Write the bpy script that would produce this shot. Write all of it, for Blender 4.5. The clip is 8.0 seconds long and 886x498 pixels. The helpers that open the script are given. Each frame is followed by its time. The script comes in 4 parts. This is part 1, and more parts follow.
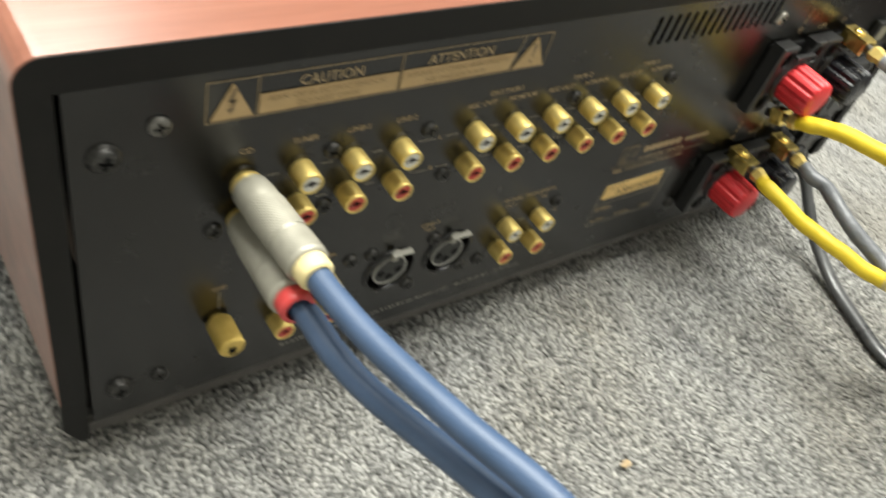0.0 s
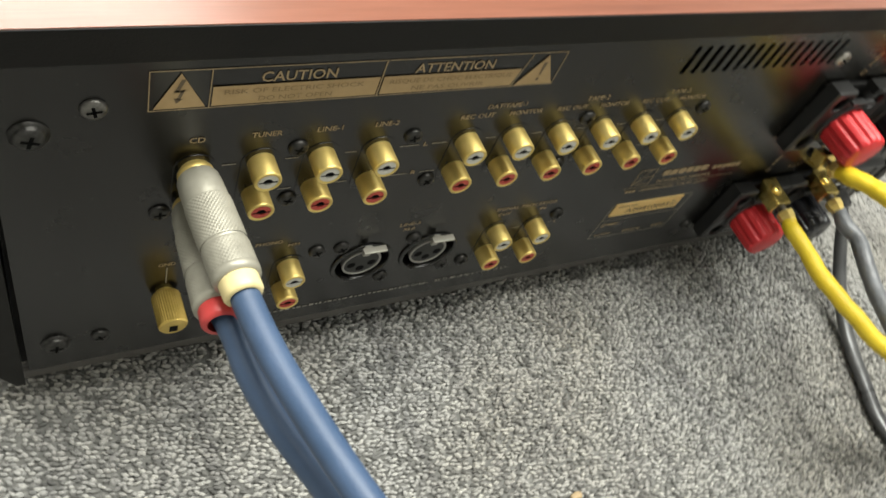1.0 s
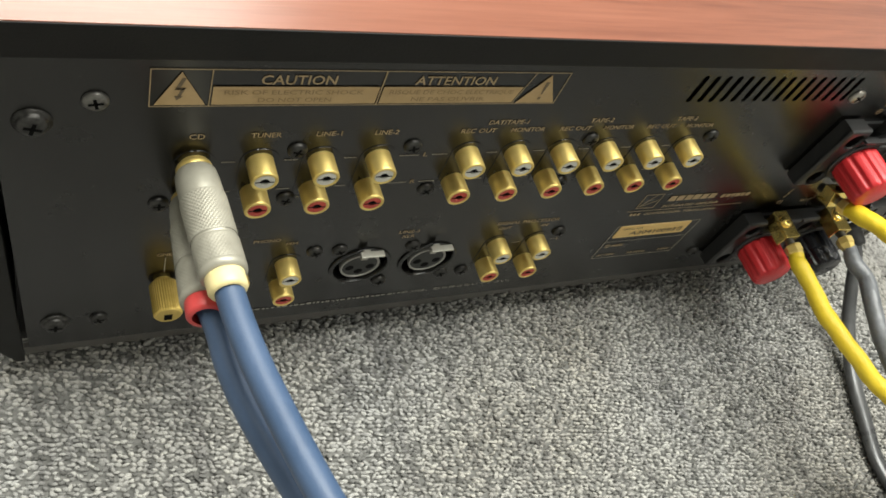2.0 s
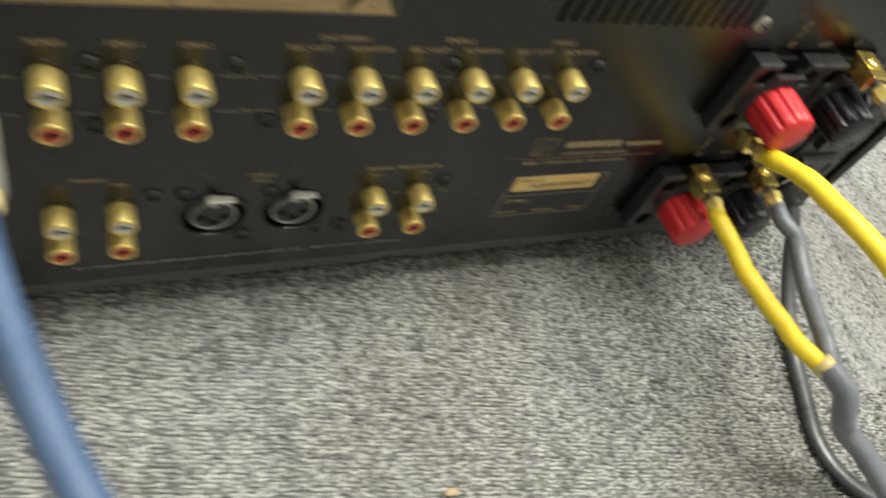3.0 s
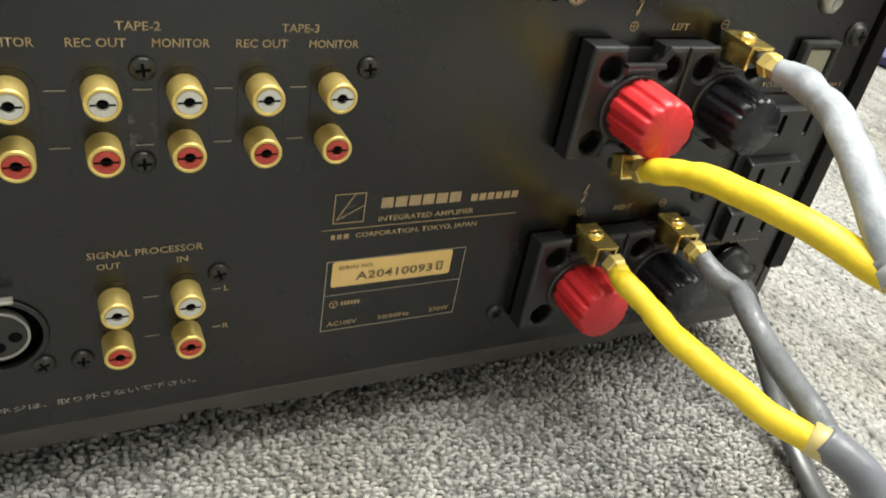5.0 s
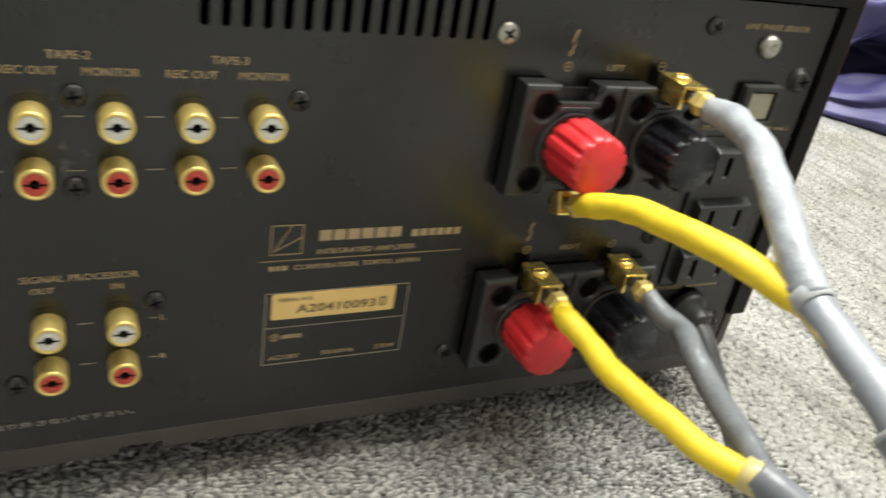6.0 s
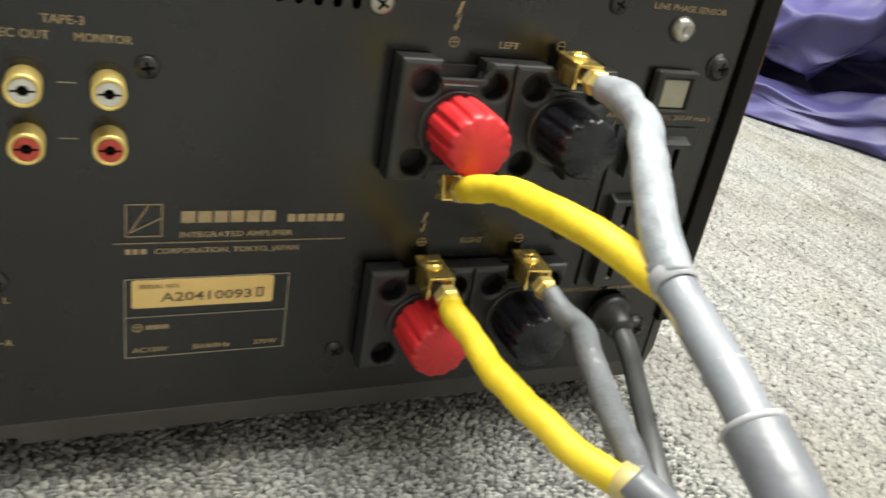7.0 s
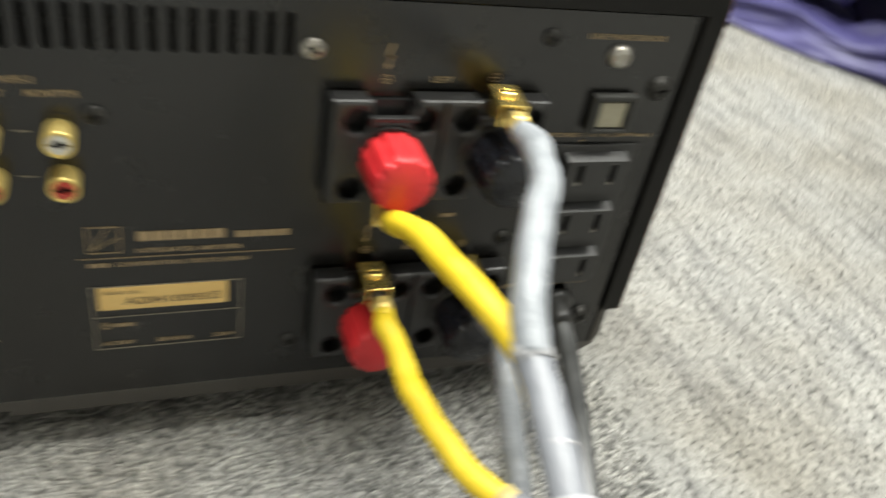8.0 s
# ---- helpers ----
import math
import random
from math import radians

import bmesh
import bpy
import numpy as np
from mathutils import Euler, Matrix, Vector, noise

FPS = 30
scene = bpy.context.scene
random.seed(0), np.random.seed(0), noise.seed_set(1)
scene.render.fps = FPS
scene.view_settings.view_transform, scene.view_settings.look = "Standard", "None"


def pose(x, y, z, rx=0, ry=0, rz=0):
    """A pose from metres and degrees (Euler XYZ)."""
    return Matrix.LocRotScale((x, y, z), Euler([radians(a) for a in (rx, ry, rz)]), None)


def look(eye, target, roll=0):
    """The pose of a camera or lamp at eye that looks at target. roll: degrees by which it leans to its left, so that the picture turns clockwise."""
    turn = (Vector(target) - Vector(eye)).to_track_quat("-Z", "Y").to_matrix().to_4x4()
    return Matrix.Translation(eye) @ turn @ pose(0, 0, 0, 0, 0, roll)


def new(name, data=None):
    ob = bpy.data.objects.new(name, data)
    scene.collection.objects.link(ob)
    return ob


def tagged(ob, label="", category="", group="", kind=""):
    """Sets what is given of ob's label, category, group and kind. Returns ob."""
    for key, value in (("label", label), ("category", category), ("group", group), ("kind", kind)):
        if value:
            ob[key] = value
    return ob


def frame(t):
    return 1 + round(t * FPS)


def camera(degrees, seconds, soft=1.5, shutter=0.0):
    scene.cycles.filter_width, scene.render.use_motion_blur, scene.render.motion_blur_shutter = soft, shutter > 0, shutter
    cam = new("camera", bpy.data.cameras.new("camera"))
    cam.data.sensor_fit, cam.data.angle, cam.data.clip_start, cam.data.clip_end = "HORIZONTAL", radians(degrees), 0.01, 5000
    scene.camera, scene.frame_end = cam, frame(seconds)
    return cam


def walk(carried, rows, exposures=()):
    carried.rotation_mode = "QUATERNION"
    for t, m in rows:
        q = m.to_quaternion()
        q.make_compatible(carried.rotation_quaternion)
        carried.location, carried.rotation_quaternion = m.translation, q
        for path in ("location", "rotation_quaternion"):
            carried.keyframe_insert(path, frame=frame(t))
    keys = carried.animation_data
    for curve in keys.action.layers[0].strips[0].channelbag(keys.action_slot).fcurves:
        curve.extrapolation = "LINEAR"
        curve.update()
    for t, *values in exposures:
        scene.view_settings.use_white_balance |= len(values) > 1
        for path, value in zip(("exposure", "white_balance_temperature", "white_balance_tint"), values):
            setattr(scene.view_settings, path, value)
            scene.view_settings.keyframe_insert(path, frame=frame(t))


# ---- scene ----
cam = camera(57.4, 8.0, soft=1.65, shutter=0.8)
PATH = [
    (0, (-0.01313, -0.16627, 0.30259), (0.19869, 0.02803, 0.02442), 19.78),
    (0.2, (-0.00411, -0.16224, 0.30852), (0.20546, 0.01890, 0.01996), 22.21),
    (0.5, (0.01497, -0.14390, 0.31307), (0.20956, 0.03189, 0.01103), 25.27),
    (0.8, (0.02276, -0.14385, 0.31496), (0.20983, 0.03125, 0.00780), 27.31),
    (1, (0.02581, -0.14397, 0.31549), (0.21083, 0.03059, 0.00679), 29.40),
    (1.2, (0.02952, -0.14756, 0.31972), (0.21122, 0.03182, 0.01181), 30.36),
    (2.3, (0.03976, -0.14824, 0.32287), (0.20844, 0.03294, 0.00867), 30.63),
    (2.5, (0.04564, -0.15176, 0.32272), (0.21248, 0.02950, 0.00759), 30.23),
    (2.7, (0.05654, -0.15903, 0.31795), (0.22387, 0.02341, 0.00376), 29.75),
    (3, (0.09146, -0.16857, 0.30291), (0.26249, 0.01808, -0.00678), 29.66),
    (3.2, (0.11927, -0.17514, 0.29365), (0.28784, 0.01636, -0.01443), 28.74),
    (3.5, (0.16948, -0.18504, 0.28266), (0.33748, 0.02584, -0.01282), 26.33),
    (3.8, (0.18956, -0.18797, 0.25988), (0.36049, 0.05511, -0.00787), 20.92),
    (4, (0.19123, -0.18348, 0.24152), (0.36178, 0.07657, -0.01004), 16.33),
    (4.2, (0.18773, -0.18614, 0.22657), (0.35855, 0.08324, -0.01479), 13.12),
    (5.3, (0.18760, -0.19435, 0.21305), (0.35775, 0.10407, 0.00812), 10.50),
    (5.5, (0.19013, -0.19926, 0.21093), (0.35833, 0.10603, 0.01472), 10.19),
    (5.8, (0.19673, -0.20402, 0.21001), (0.36411, 0.10564, 0.02002), 10.20),
    (6, (0.20742, -0.20818, 0.21015), (0.37393, 0.10402, 0.02359), 10.25),
    (6.2, (0.21742, -0.21007, 0.20957), (0.38486, 0.10273, 0.02484), 10.54),
    (6.5, (0.23688, -0.21257, 0.20291), (0.40198, 0.10467, 0.02375), 10.49),
    (6.8, (0.24727, -0.21362, 0.19920), (0.40980, 0.10650, 0.02283), 10.47),
    (7, (0.25063, -0.21509, 0.19791), (0.41247, 0.10581, 0.02234), 10.56),
    (7.2, (0.26605, -0.21714, 0.19901), (0.42530, 0.10594, 0.02505), 10.40),
    (7.4, (0.28475, -0.22164, 0.20812), (0.43962, 0.10341, 0.03390), 10.41),
    (7.5, (0.28951, -0.22362, 0.21355), (0.44545, 0.09931, 0.03635), 10.58),
    (7.6, (0.29513, -0.22642, 0.22273), (0.44613, 0.09413, 0.03712), 10.60),
    (7.8, (0.29641, -0.23284, 0.23396), (0.43227, 0.08431, 0.03158), 10.44),
    (8, (0.27870, -0.22100, 0.25219), (0.41559, 0.07641, 0.02238), 11.55),
]
walk(cam, [(t, look(eye, target, roll)) for t, eye, target, roll in PATH], [(0.0, -0.2), (0.5, -0.43), (1.0, -0.48), (2.5, -0.5), (3.0, -0.46), (3.5, -0.36), (4.0, -0.06), (5.5, -0.05), (6.5, -0.07), (7.5, -0.14), (8.0, -0.24)])

# ---- world and light ----
world = bpy.data.worlds.new("room_world")
scene.world = world
world.use_nodes = True
world.node_tree.nodes["Background"].inputs[0].default_value = (0.75, 0.82, 0.9, 1)
world.node_tree.nodes["Background"].inputs[1].default_value = 0.3


def area_lamp(name, eye, target, sx, sy, watts, colour):
    data = bpy.data.lights.new(name, "AREA")
    data.shape, data.size, data.size_y, data.energy, data.color = "RECTANGLE", sx, sy, watts, colour
    ob = new(name, data)
    ob.matrix_world = look(eye, target)
    return ob


CEIL = 2.5
# Unseen lights: first two read from glare and shadows, last two added as fill.
LIGHTS = [(0.3, 2.78, 1.3, 0.8, 88.0), (0.8, 0.06, 1.9, 0.9, 185.0), (-0.7, 0.9, 1.2, 0.6, 30.0), (1.7, -1.1, 1.2, 0.6, 28.0)]
for lx, ly, lsx, lsy, watts in LIGHTS:
    area_lamp("unseen_ceiling_lamp", (lx, ly, CEIL - 0.035), (lx, ly + 0.0001, 0), lsx, lsy, watts, (1.0, 1.0, 0.93) if watts > 150 else (0.995, 0.995, 0.925))

# ---- materials ----


def material(name, colour, rough=0.5, metal=0.0, coat=0.0, spec=0.5):
    m = bpy.data.materials.new(name)
    m.use_nodes = True
    b = m.node_tree.nodes["Principled BSDF"]
    b.inputs["Base Color"].default_value = (*colour, 1)
    b.inputs["Roughness"].default_value = rough
    b.inputs["Metallic"].default_value = metal
    b.inputs["Coat Weight"].default_value = coat
    b.inputs["Coat Roughness"].default_value = 0.16
    b.inputs["Specular IOR Level"].default_value = spec
    return m


def node(m, kind, **sets):
    n = m.node_tree.nodes.new(kind)
    for key, value in sets.items():
        n.inputs[key].default_value = value
    return n


def join(m, a, out, b, inp):
    m.node_tree.links.new(a.outputs[out], b.inputs[inp])


def ramp(m, fac, out, stops):
    r = m.node_tree.nodes.new("ShaderNodeValToRGB")
    e = r.color_ramp.elements
    while len(e) < len(stops):
        e.new(0.5)
    for k, (p, c) in enumerate(stops):
        e[k].position, e[k].color = p, (*c, 1)
    join(m, fac, out, r, "Fac")
    return r


def bsdf(m):
    return m.node_tree.nodes["Principled BSDF"]


def worn(m, low, high, size, rough=None, bump=0.0, bump_size=2000.0, stretch=(1, 1, 1), relief=0.0002):
    """Colour that wanders between two tones at two scales, roughness that wanders with it, and fine relief."""
    tc = m.node_tree.nodes.new("ShaderNodeTexCoord")
    mp = m.node_tree.nodes.new("ShaderNodeMapping")
    mp.inputs["Scale"].default_value = stretch
    join(m, tc, "Object", mp, "Vector")
    big = node(m, "ShaderNodeTexNoise", Scale=size, Detail=8.0, Roughness=0.62)
    join(m, mp, "Vector", big, "Vector")
    r = ramp(m, big, "Fac", [(0.3, low), (0.72, high)])
    join(m, r, "Color", bsdf(m), "Base Color")
    if rough:
        mr = m.node_tree.nodes.new("ShaderNodeMapRange")
        mr.inputs["To Min"].default_value, mr.inputs["To Max"].default_value = rough
        mr.inputs["From Min"].default_value, mr.inputs["From Max"].default_value = 0.3, 0.7
        join(m, big, "Fac", mr, "Value")
        join(m, mr, "Result", bsdf(m), "Roughness")
    if bump:
        fine = node(m, "ShaderNodeTexNoise", Scale=bump_size, Detail=3.0)
        join(m, mp, "Vector", fine, "Vector")
        bp = node(m, "ShaderNodeBump", Strength=bump, Distance=relief)
        join(m, fine, "Fac", bp, "Height")
        join(m, bp, "Normal", bsdf(m), "Normal")
    return m


PANEL = worn(material("black_satin_paint", (0.006,) * 3, 0.3, 0.0, 0.0, 0.6), (0.0019, 0.0016, 0.0011), (0.0034, 0.003, 0.0022), 60, (0.25, 0.28), 0.12, 2500)
EDGE = worn(material("black_matt_edge", (0.014,) * 3, 0.5, 0.0, 0.0, 0.2), (0.0042, 0.004, 0.0034), (0.0088, 0.0082, 0.007), 90, (0.42, 0.54), 0.35, 1800)
# Black steel of the base lip, greyed to carry the light it catches.
LIP = worn(material("lit_black_steel", (0.03,) * 3, 0.45, 0.0, 0.0, 0.4), (0.052, 0.047, 0.041), (0.07, 0.064, 0.056), 70, (0.38, 0.5), 0.2, 1500)
INSIDE = worn(material("dark_chassis_inside", (0.02, 0.014, 0.009), 0.7), (0.012, 0.009, 0.007), (0.05, 0.03, 0.015), 40)
PLASTIC = worn(material("black_moulded_plastic", (0.008,) * 3, 0.35, 0.0, 0.0, 0.6), (0.008, 0.008, 0.008), (0.016, 0.016, 0.0155), 150, (0.36, 0.46), 0.3, 1200)
# Near-black stands in for the shade inside bores, slots and recesses.
HOLE_SHADE = material("painted_recess_shade", (0.002, 0.002, 0.002), 0.8, 0.0, 0.0, 0.1)
RING_METAL = worn(material("bright_zinc_ring", (0.62, 0.6, 0.55), 0.4, 0.4), (0.29, 0.285, 0.26), (0.38, 0.37, 0.34), 200)
GOLD = worn(material("gold_plate", (0.8, 0.56, 0.2), 0.22, 0.7), (0.69, 0.52, 0.155), (0.81, 0.63, 0.23), 220, (0.36, 0.46), 0.1, 1500)
BRIGHT_GOLD = worn(material("polished_gold", (0.9, 0.62, 0.18), 0.2, 0.92), (0.9, 0.66, 0.17), (0.97, 0.76, 0.28), 300, (0.16, 0.24))
GOLD_PAINT = worn(material("gold_post_finish", (0.6, 0.42, 0.09), 0.38, 0.75), (0.55, 0.39, 0.09), (0.72, 0.53, 0.16), 200, (0.32, 0.45))
WHITE_INS = worn(material("white_insulator", (0.75, 0.74, 0.7), 0.4), (0.52, 0.505, 0.45), (0.68, 0.665, 0.6), 300)
RED_INS = worn(material("red_insulator", (0.5, 0.05, 0.03), 0.4), (0.38, 0.03, 0.02), (0.55, 0.07, 0.04), 300)
RED_KNOB = worn(material("red_knob_plastic", (0.6, 0.02, 0.025), 0.4, 0.0, 0.0), (0.48, 0.014, 0.02), (0.6, 0.03, 0.032), 90, (0.38, 0.5))
BLACK_KNOB = worn(material("black_glossy_knob", (0.012, 0.013, 0.016), 0.2, 0.0, 0.0, 0.4), (0.006, 0.0065, 0.009), (0.012, 0.013, 0.017), 90, (0.24, 0.34))
STEEL_BLACK = worn(material("blackened_screw", (0.12, 0.11, 0.1), 0.4, 0.8), (0.025, 0.025, 0.023), (0.085, 0.082, 0.077), 500, (0.3, 0.5))
STEEL_MID = worn(material("dull_nickel_screw", (0.2, 0.19, 0.17), 0.4, 0.8), (0.1, 0.098, 0.09), (0.22, 0.21, 0.19), 400, (0.3, 0.45))
STEEL = worn(material("nickel_screw", (0.5, 0.48, 0.43), 0.32, 0.9), (0.3, 0.285, 0.25), (0.5, 0.48, 0.43), 400, (0.3, 0.45))
SILVER = worn(material("satin_nickel", (0.36, 0.34, 0.28), 0.4, 0.35), (0.31, 0.298, 0.243), (0.4, 0.382, 0.315), 160, (0.4, 0.5))
TAB_STEEL = worn(material("grey_zinc_tab", (0.3, 0.29, 0.26), 0.45, 0.5), (0.3, 0.29, 0.25), (0.4, 0.388, 0.335), 200, (0.4, 0.5))
INK = worn(material("tan_print", (0.42, 0.3, 0.16), 0.55), (0.26, 0.186, 0.094), (0.38, 0.278, 0.148), 400)
NOTICE_INK = material("grey_print", (0.24, 0.225, 0.19), 0.6)
LINE_INK = worn(material("pale_tan_print", (0.4, 0.34, 0.25), 0.55), (0.27, 0.235, 0.17), (0.36, 0.315, 0.235), 400)
INSERT = worn(material("dark_grey_insert", (0.03,) * 3, 0.6, 0.0, 0.0, 0.2), (0.034, 0.034, 0.032), (0.05, 0.05, 0.047), 200)
INK_DARK = material("dark_print", (0.12, 0.085, 0.045), 0.6)
LABEL_INK = material("brown_label_print", (0.23, 0.155, 0.07), 0.6)
LABEL_GOLD = worn(material("tan_label", (0.45, 0.3, 0.14), 0.5), (0.34, 0.23, 0.1), (0.44, 0.3, 0.14), 120)
STICKER = worn(material("gold_sticker", (0.7, 0.47, 0.16), 0.4, 0.2), (0.66, 0.44, 0.15), (0.76, 0.53, 0.2), 90)
CREAM = worn(material("cream_button", (0.36, 0.33, 0.24), 0.4), (0.27, 0.25, 0.175), (0.36, 0.335, 0.245), 200)
BLUE = worn(material("blue_cable_jacket", (0.08, 0.15, 0.32), 0.45), (0.037, 0.07, 0.134), (0.06, 0.1, 0.18), 60, (0.38, 0.52), 0.35, 900)
YELLOW = worn(material("yellow_sleeving", (0.8, 0.6, 0.02), 0.38), (0.66, 0.465, 0.012), (0.78, 0.585, 0.03), 50, (0.45, 0.6), 0.5, 150, (1, 1, 1), 0.0012)
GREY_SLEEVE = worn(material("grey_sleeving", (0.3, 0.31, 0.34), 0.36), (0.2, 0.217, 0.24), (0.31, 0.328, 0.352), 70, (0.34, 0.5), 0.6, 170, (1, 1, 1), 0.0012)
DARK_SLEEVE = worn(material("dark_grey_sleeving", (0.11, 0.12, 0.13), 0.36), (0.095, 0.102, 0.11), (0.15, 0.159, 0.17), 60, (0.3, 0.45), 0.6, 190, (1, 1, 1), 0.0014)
GREY_TUBE = worn(material("grey_heat_shrink", (0.24, 0.245, 0.27), 0.4), (0.12, 0.126, 0.141), (0.17, 0.178, 0.196), 50, (0.32, 0.45), 0.4, 160, (1, 1, 1), 0.0008)
PALE_TUBE = worn(material("pale_grey_heat_shrink", (0.24, 0.245, 0.27), 0.4), (0.16, 0.17, 0.194), (0.225, 0.236, 0.262), 50, (0.32, 0.45), 0.4, 160, (1, 1, 1), 0.0008)
CLOUDY = worn(material("cloudy_yellowish_sleeve", (0.6, 0.52, 0.3), 0.35), (0.5, 0.39, 0.13), (0.6, 0.5, 0.24), 120)
CLEAR_BAND = worn(material("pale_band", (0.6, 0.6, 0.6), 0.25), (0.3, 0.304, 0.32), (0.38, 0.384, 0.4), 100)
CREAM_RING = worn(material("cream_plug_ring", (0.75, 0.62, 0.3), 0.4), (0.68, 0.56, 0.26), (0.82, 0.7, 0.38), 160)
RED_RING = worn(material("red_plug_ring", (0.55, 0.05, 0.05), 0.4), (0.48, 0.04, 0.04), (0.62, 0.07, 0.065), 160)
CORD = worn(material("black_cord_rubber", (0.02, 0.02, 0.022), 0.35), (0.035, 0.036, 0.037), (0.075, 0.077, 0.077), 80, (0.25, 0.4))
WALL = worn(material("grey_wall", (0.45, 0.44, 0.42), 0.8), (0.52, 0.517, 0.5), (0.6, 0.597, 0.58), 3)
BROWN = worn(material("dark_brown_veneer", (0.04, 0.022, 0.02), 0.4), (0.032, 0.018, 0.016), (0.055, 0.03, 0.027), 20, (0.35, 0.5), 0, 1, (1, 1, 0.1))
CRUMB = worn(material("tan_crumb", (0.4, 0.29, 0.16), 0.7), (0.3, 0.22, 0.12), (0.44, 0.33, 0.19), 900)

# Dust on the panel: a smear between two socket pairs and scattered specks.
_pt = PANEL.node_tree.nodes.new("ShaderNodeTexCoord")
_pd = PANEL.node_tree.nodes.new("ShaderNodeVectorMath")
_pd.operation = "DISTANCE"
_pd.inputs[1].default_value = (0.2065, 0.0, 0.1205)
join(PANEL, _pt, "Object", _pd, 0)
_pn = node(PANEL, "ShaderNodeTexNoise", Scale=260.0, Detail=6.0, Roughness=0.7)
join(PANEL, _pt, "Object", _pn, "Vector")
_pm = PANEL.node_tree.nodes.new("ShaderNodeMapRange")
_pm.inputs["From Min"].default_value, _pm.inputs["From Max"].default_value = 0.011, 0.001
join(PANEL, _pd, "Value", _pm, "Value")
_px = PANEL.node_tree.nodes.new("ShaderNodeMath")
_px.operation = "MULTIPLY"
join(PANEL, _pm, "Result", _px, 0)
_pr = ramp(PANEL, _pn, "Fac", [(0.48, (0, 0, 0)), (0.7, (0.7, 0.7, 0.7))])
join(PANEL, _pr, "Color", _px, 1)
_ps = node(PANEL, "ShaderNodeTexVoronoi", Scale=140.0, Randomness=1.0)
join(PANEL, _pt, "Object", _ps, "Vector")
_pq = ramp(PANEL, _ps, "Distance", [(0.0, (0.5, 0.5, 0.5)), (0.045, (0, 0, 0))])
_pa = PANEL.node_tree.nodes.new("ShaderNodeMath")
_pa.operation = "ADD"
join(PANEL, _px, "Value", _pa, 0)
join(PANEL, _pq, "Color", _pa, 1)
_pmix = PANEL.node_tree.nodes.new("ShaderNodeMix")
_pmix.data_type = "RGBA"
join(PANEL, _pa, "Value", _pmix, 0)
PANEL.node_tree.links.new(bsdf(PANEL).inputs["Base Color"].links[0].from_socket, _pmix.inputs[6])
_pmix.inputs[7].default_value = (0.14, 0.125, 0.1, 1)
join(PANEL, _pmix, 2, bsdf(PANEL), "Base Color")

# Cherry veneer: long grain along the case, fine pores, lacquer.
WOOD = material("cherry_veneer", (0.4, 0.14, 0.05), 0.4, 0.0, 0.9, 0.4)
bsdf(WOOD).inputs["Coat Roughness"].default_value = 0.23
_tc = WOOD.node_tree.nodes.new("ShaderNodeTexCoord")
_mp = WOOD.node_tree.nodes.new("ShaderNodeMapping")
_mp.inputs["Scale"].default_value = (2.2, 26, 26)
join(WOOD, _tc, "Object", _mp, "Vector")
_n1 = node(WOOD, "ShaderNodeTexNoise", Scale=2.0, Detail=9.0, Roughness=0.6, Distortion=0.5)
join(WOOD, _mp, "Vector", _n1, "Vector")
_mp2 = WOOD.node_tree.nodes.new("ShaderNodeMapping")
_mp2.inputs["Scale"].default_value = (14, 420, 420)
join(WOOD, _tc, "Object", _mp2, "Vector")
_n2 = node(WOOD, "ShaderNodeTexNoise", Scale=2.0, Detail=4.0, Roughness=0.7)
join(WOOD, _mp2, "Vector", _n2, "Vector")
_mix = WOOD.node_tree.nodes.new("ShaderNodeMath")
_mix.operation = "MULTIPLY_ADD"
_mix.inputs[1].default_value = 0.35
join(WOOD, _n2, "Fac", _mix, 0)
join(WOOD, _n1, "Fac", _mix, 2)
_r = ramp(WOOD, _mix, "Value", [(0.38, (0.11, 0.033, 0.019)), (0.62, (0.215, 0.076, 0.044)), (0.9, (0.29, 0.112, 0.068))])
join(WOOD, _r, "Color", bsdf(WOOD), "Base Color")

# Looped carpet yarn: each tuft takes its own tone out of charcoal, greys and oatmeal.
YARN = material("carpet_yarn", (0.3, 0.3, 0.28), 0.9, 0.0, 0.0, 0.15)
_g = YARN.node_tree.nodes.new("ShaderNodeAttribute")
_g.attribute_name = "tone"
_yr = ramp(YARN, _g, "Fac", [(0.0, (0.12, 0.12, 0.113)), (0.16, (0.205, 0.205, 0.194)), (0.45, (0.33, 0.329, 0.311)), (0.8, (0.38, 0.377, 0.355)), (1.0, (0.445, 0.44, 0.41))])
_yt = YARN.node_tree.nodes.new("ShaderNodeTexCoord")
_yn = node(YARN, "ShaderNodeTexNoise", Scale=9.0, Detail=5.0)
join(YARN, _yt, "Object", _yn, "Vector")
_ys = ramp(YARN, _yn, "Fac", [(0.32, (0.86, 0.83, 0.78)), (0.55, (1.0, 0.995, 0.99)), (0.75, (0.95, 0.96, 0.985))])
_ym = YARN.node_tree.nodes.new("ShaderNodeMix")
_ym.data_type, _ym.blend_type = "RGBA", "MULTIPLY"
_ym.inputs[0].default_value = 1.0
join(YARN, _yr, "Color", _ym, 6)
join(YARN, _ys, "Color", _ym, 7)
# Traffic streaks that run out from the amplifier, across the rows of loops.
_yp = YARN.node_tree.nodes.new("ShaderNodeMapping")
_yp.inputs["Rotation"].default_value = (0, 0, radians(10))
_yp.inputs["Scale"].default_value = (95, 13, 1)
join(YARN, _yt, "Object", _yp, "Vector")
_yw = node(YARN, "ShaderNodeTexNoise", Scale=1.0, Detail=3.0, Roughness=0.6)
join(YARN, _yp, "Vector", _yw, "Vector")
_yv = ramp(YARN, _yw, "Fac", [(0.36, (0.66, 0.655, 0.67)), (0.5, (1.0, 1.0, 1.0)), (0.7, (1.12, 1.12, 1.12))])
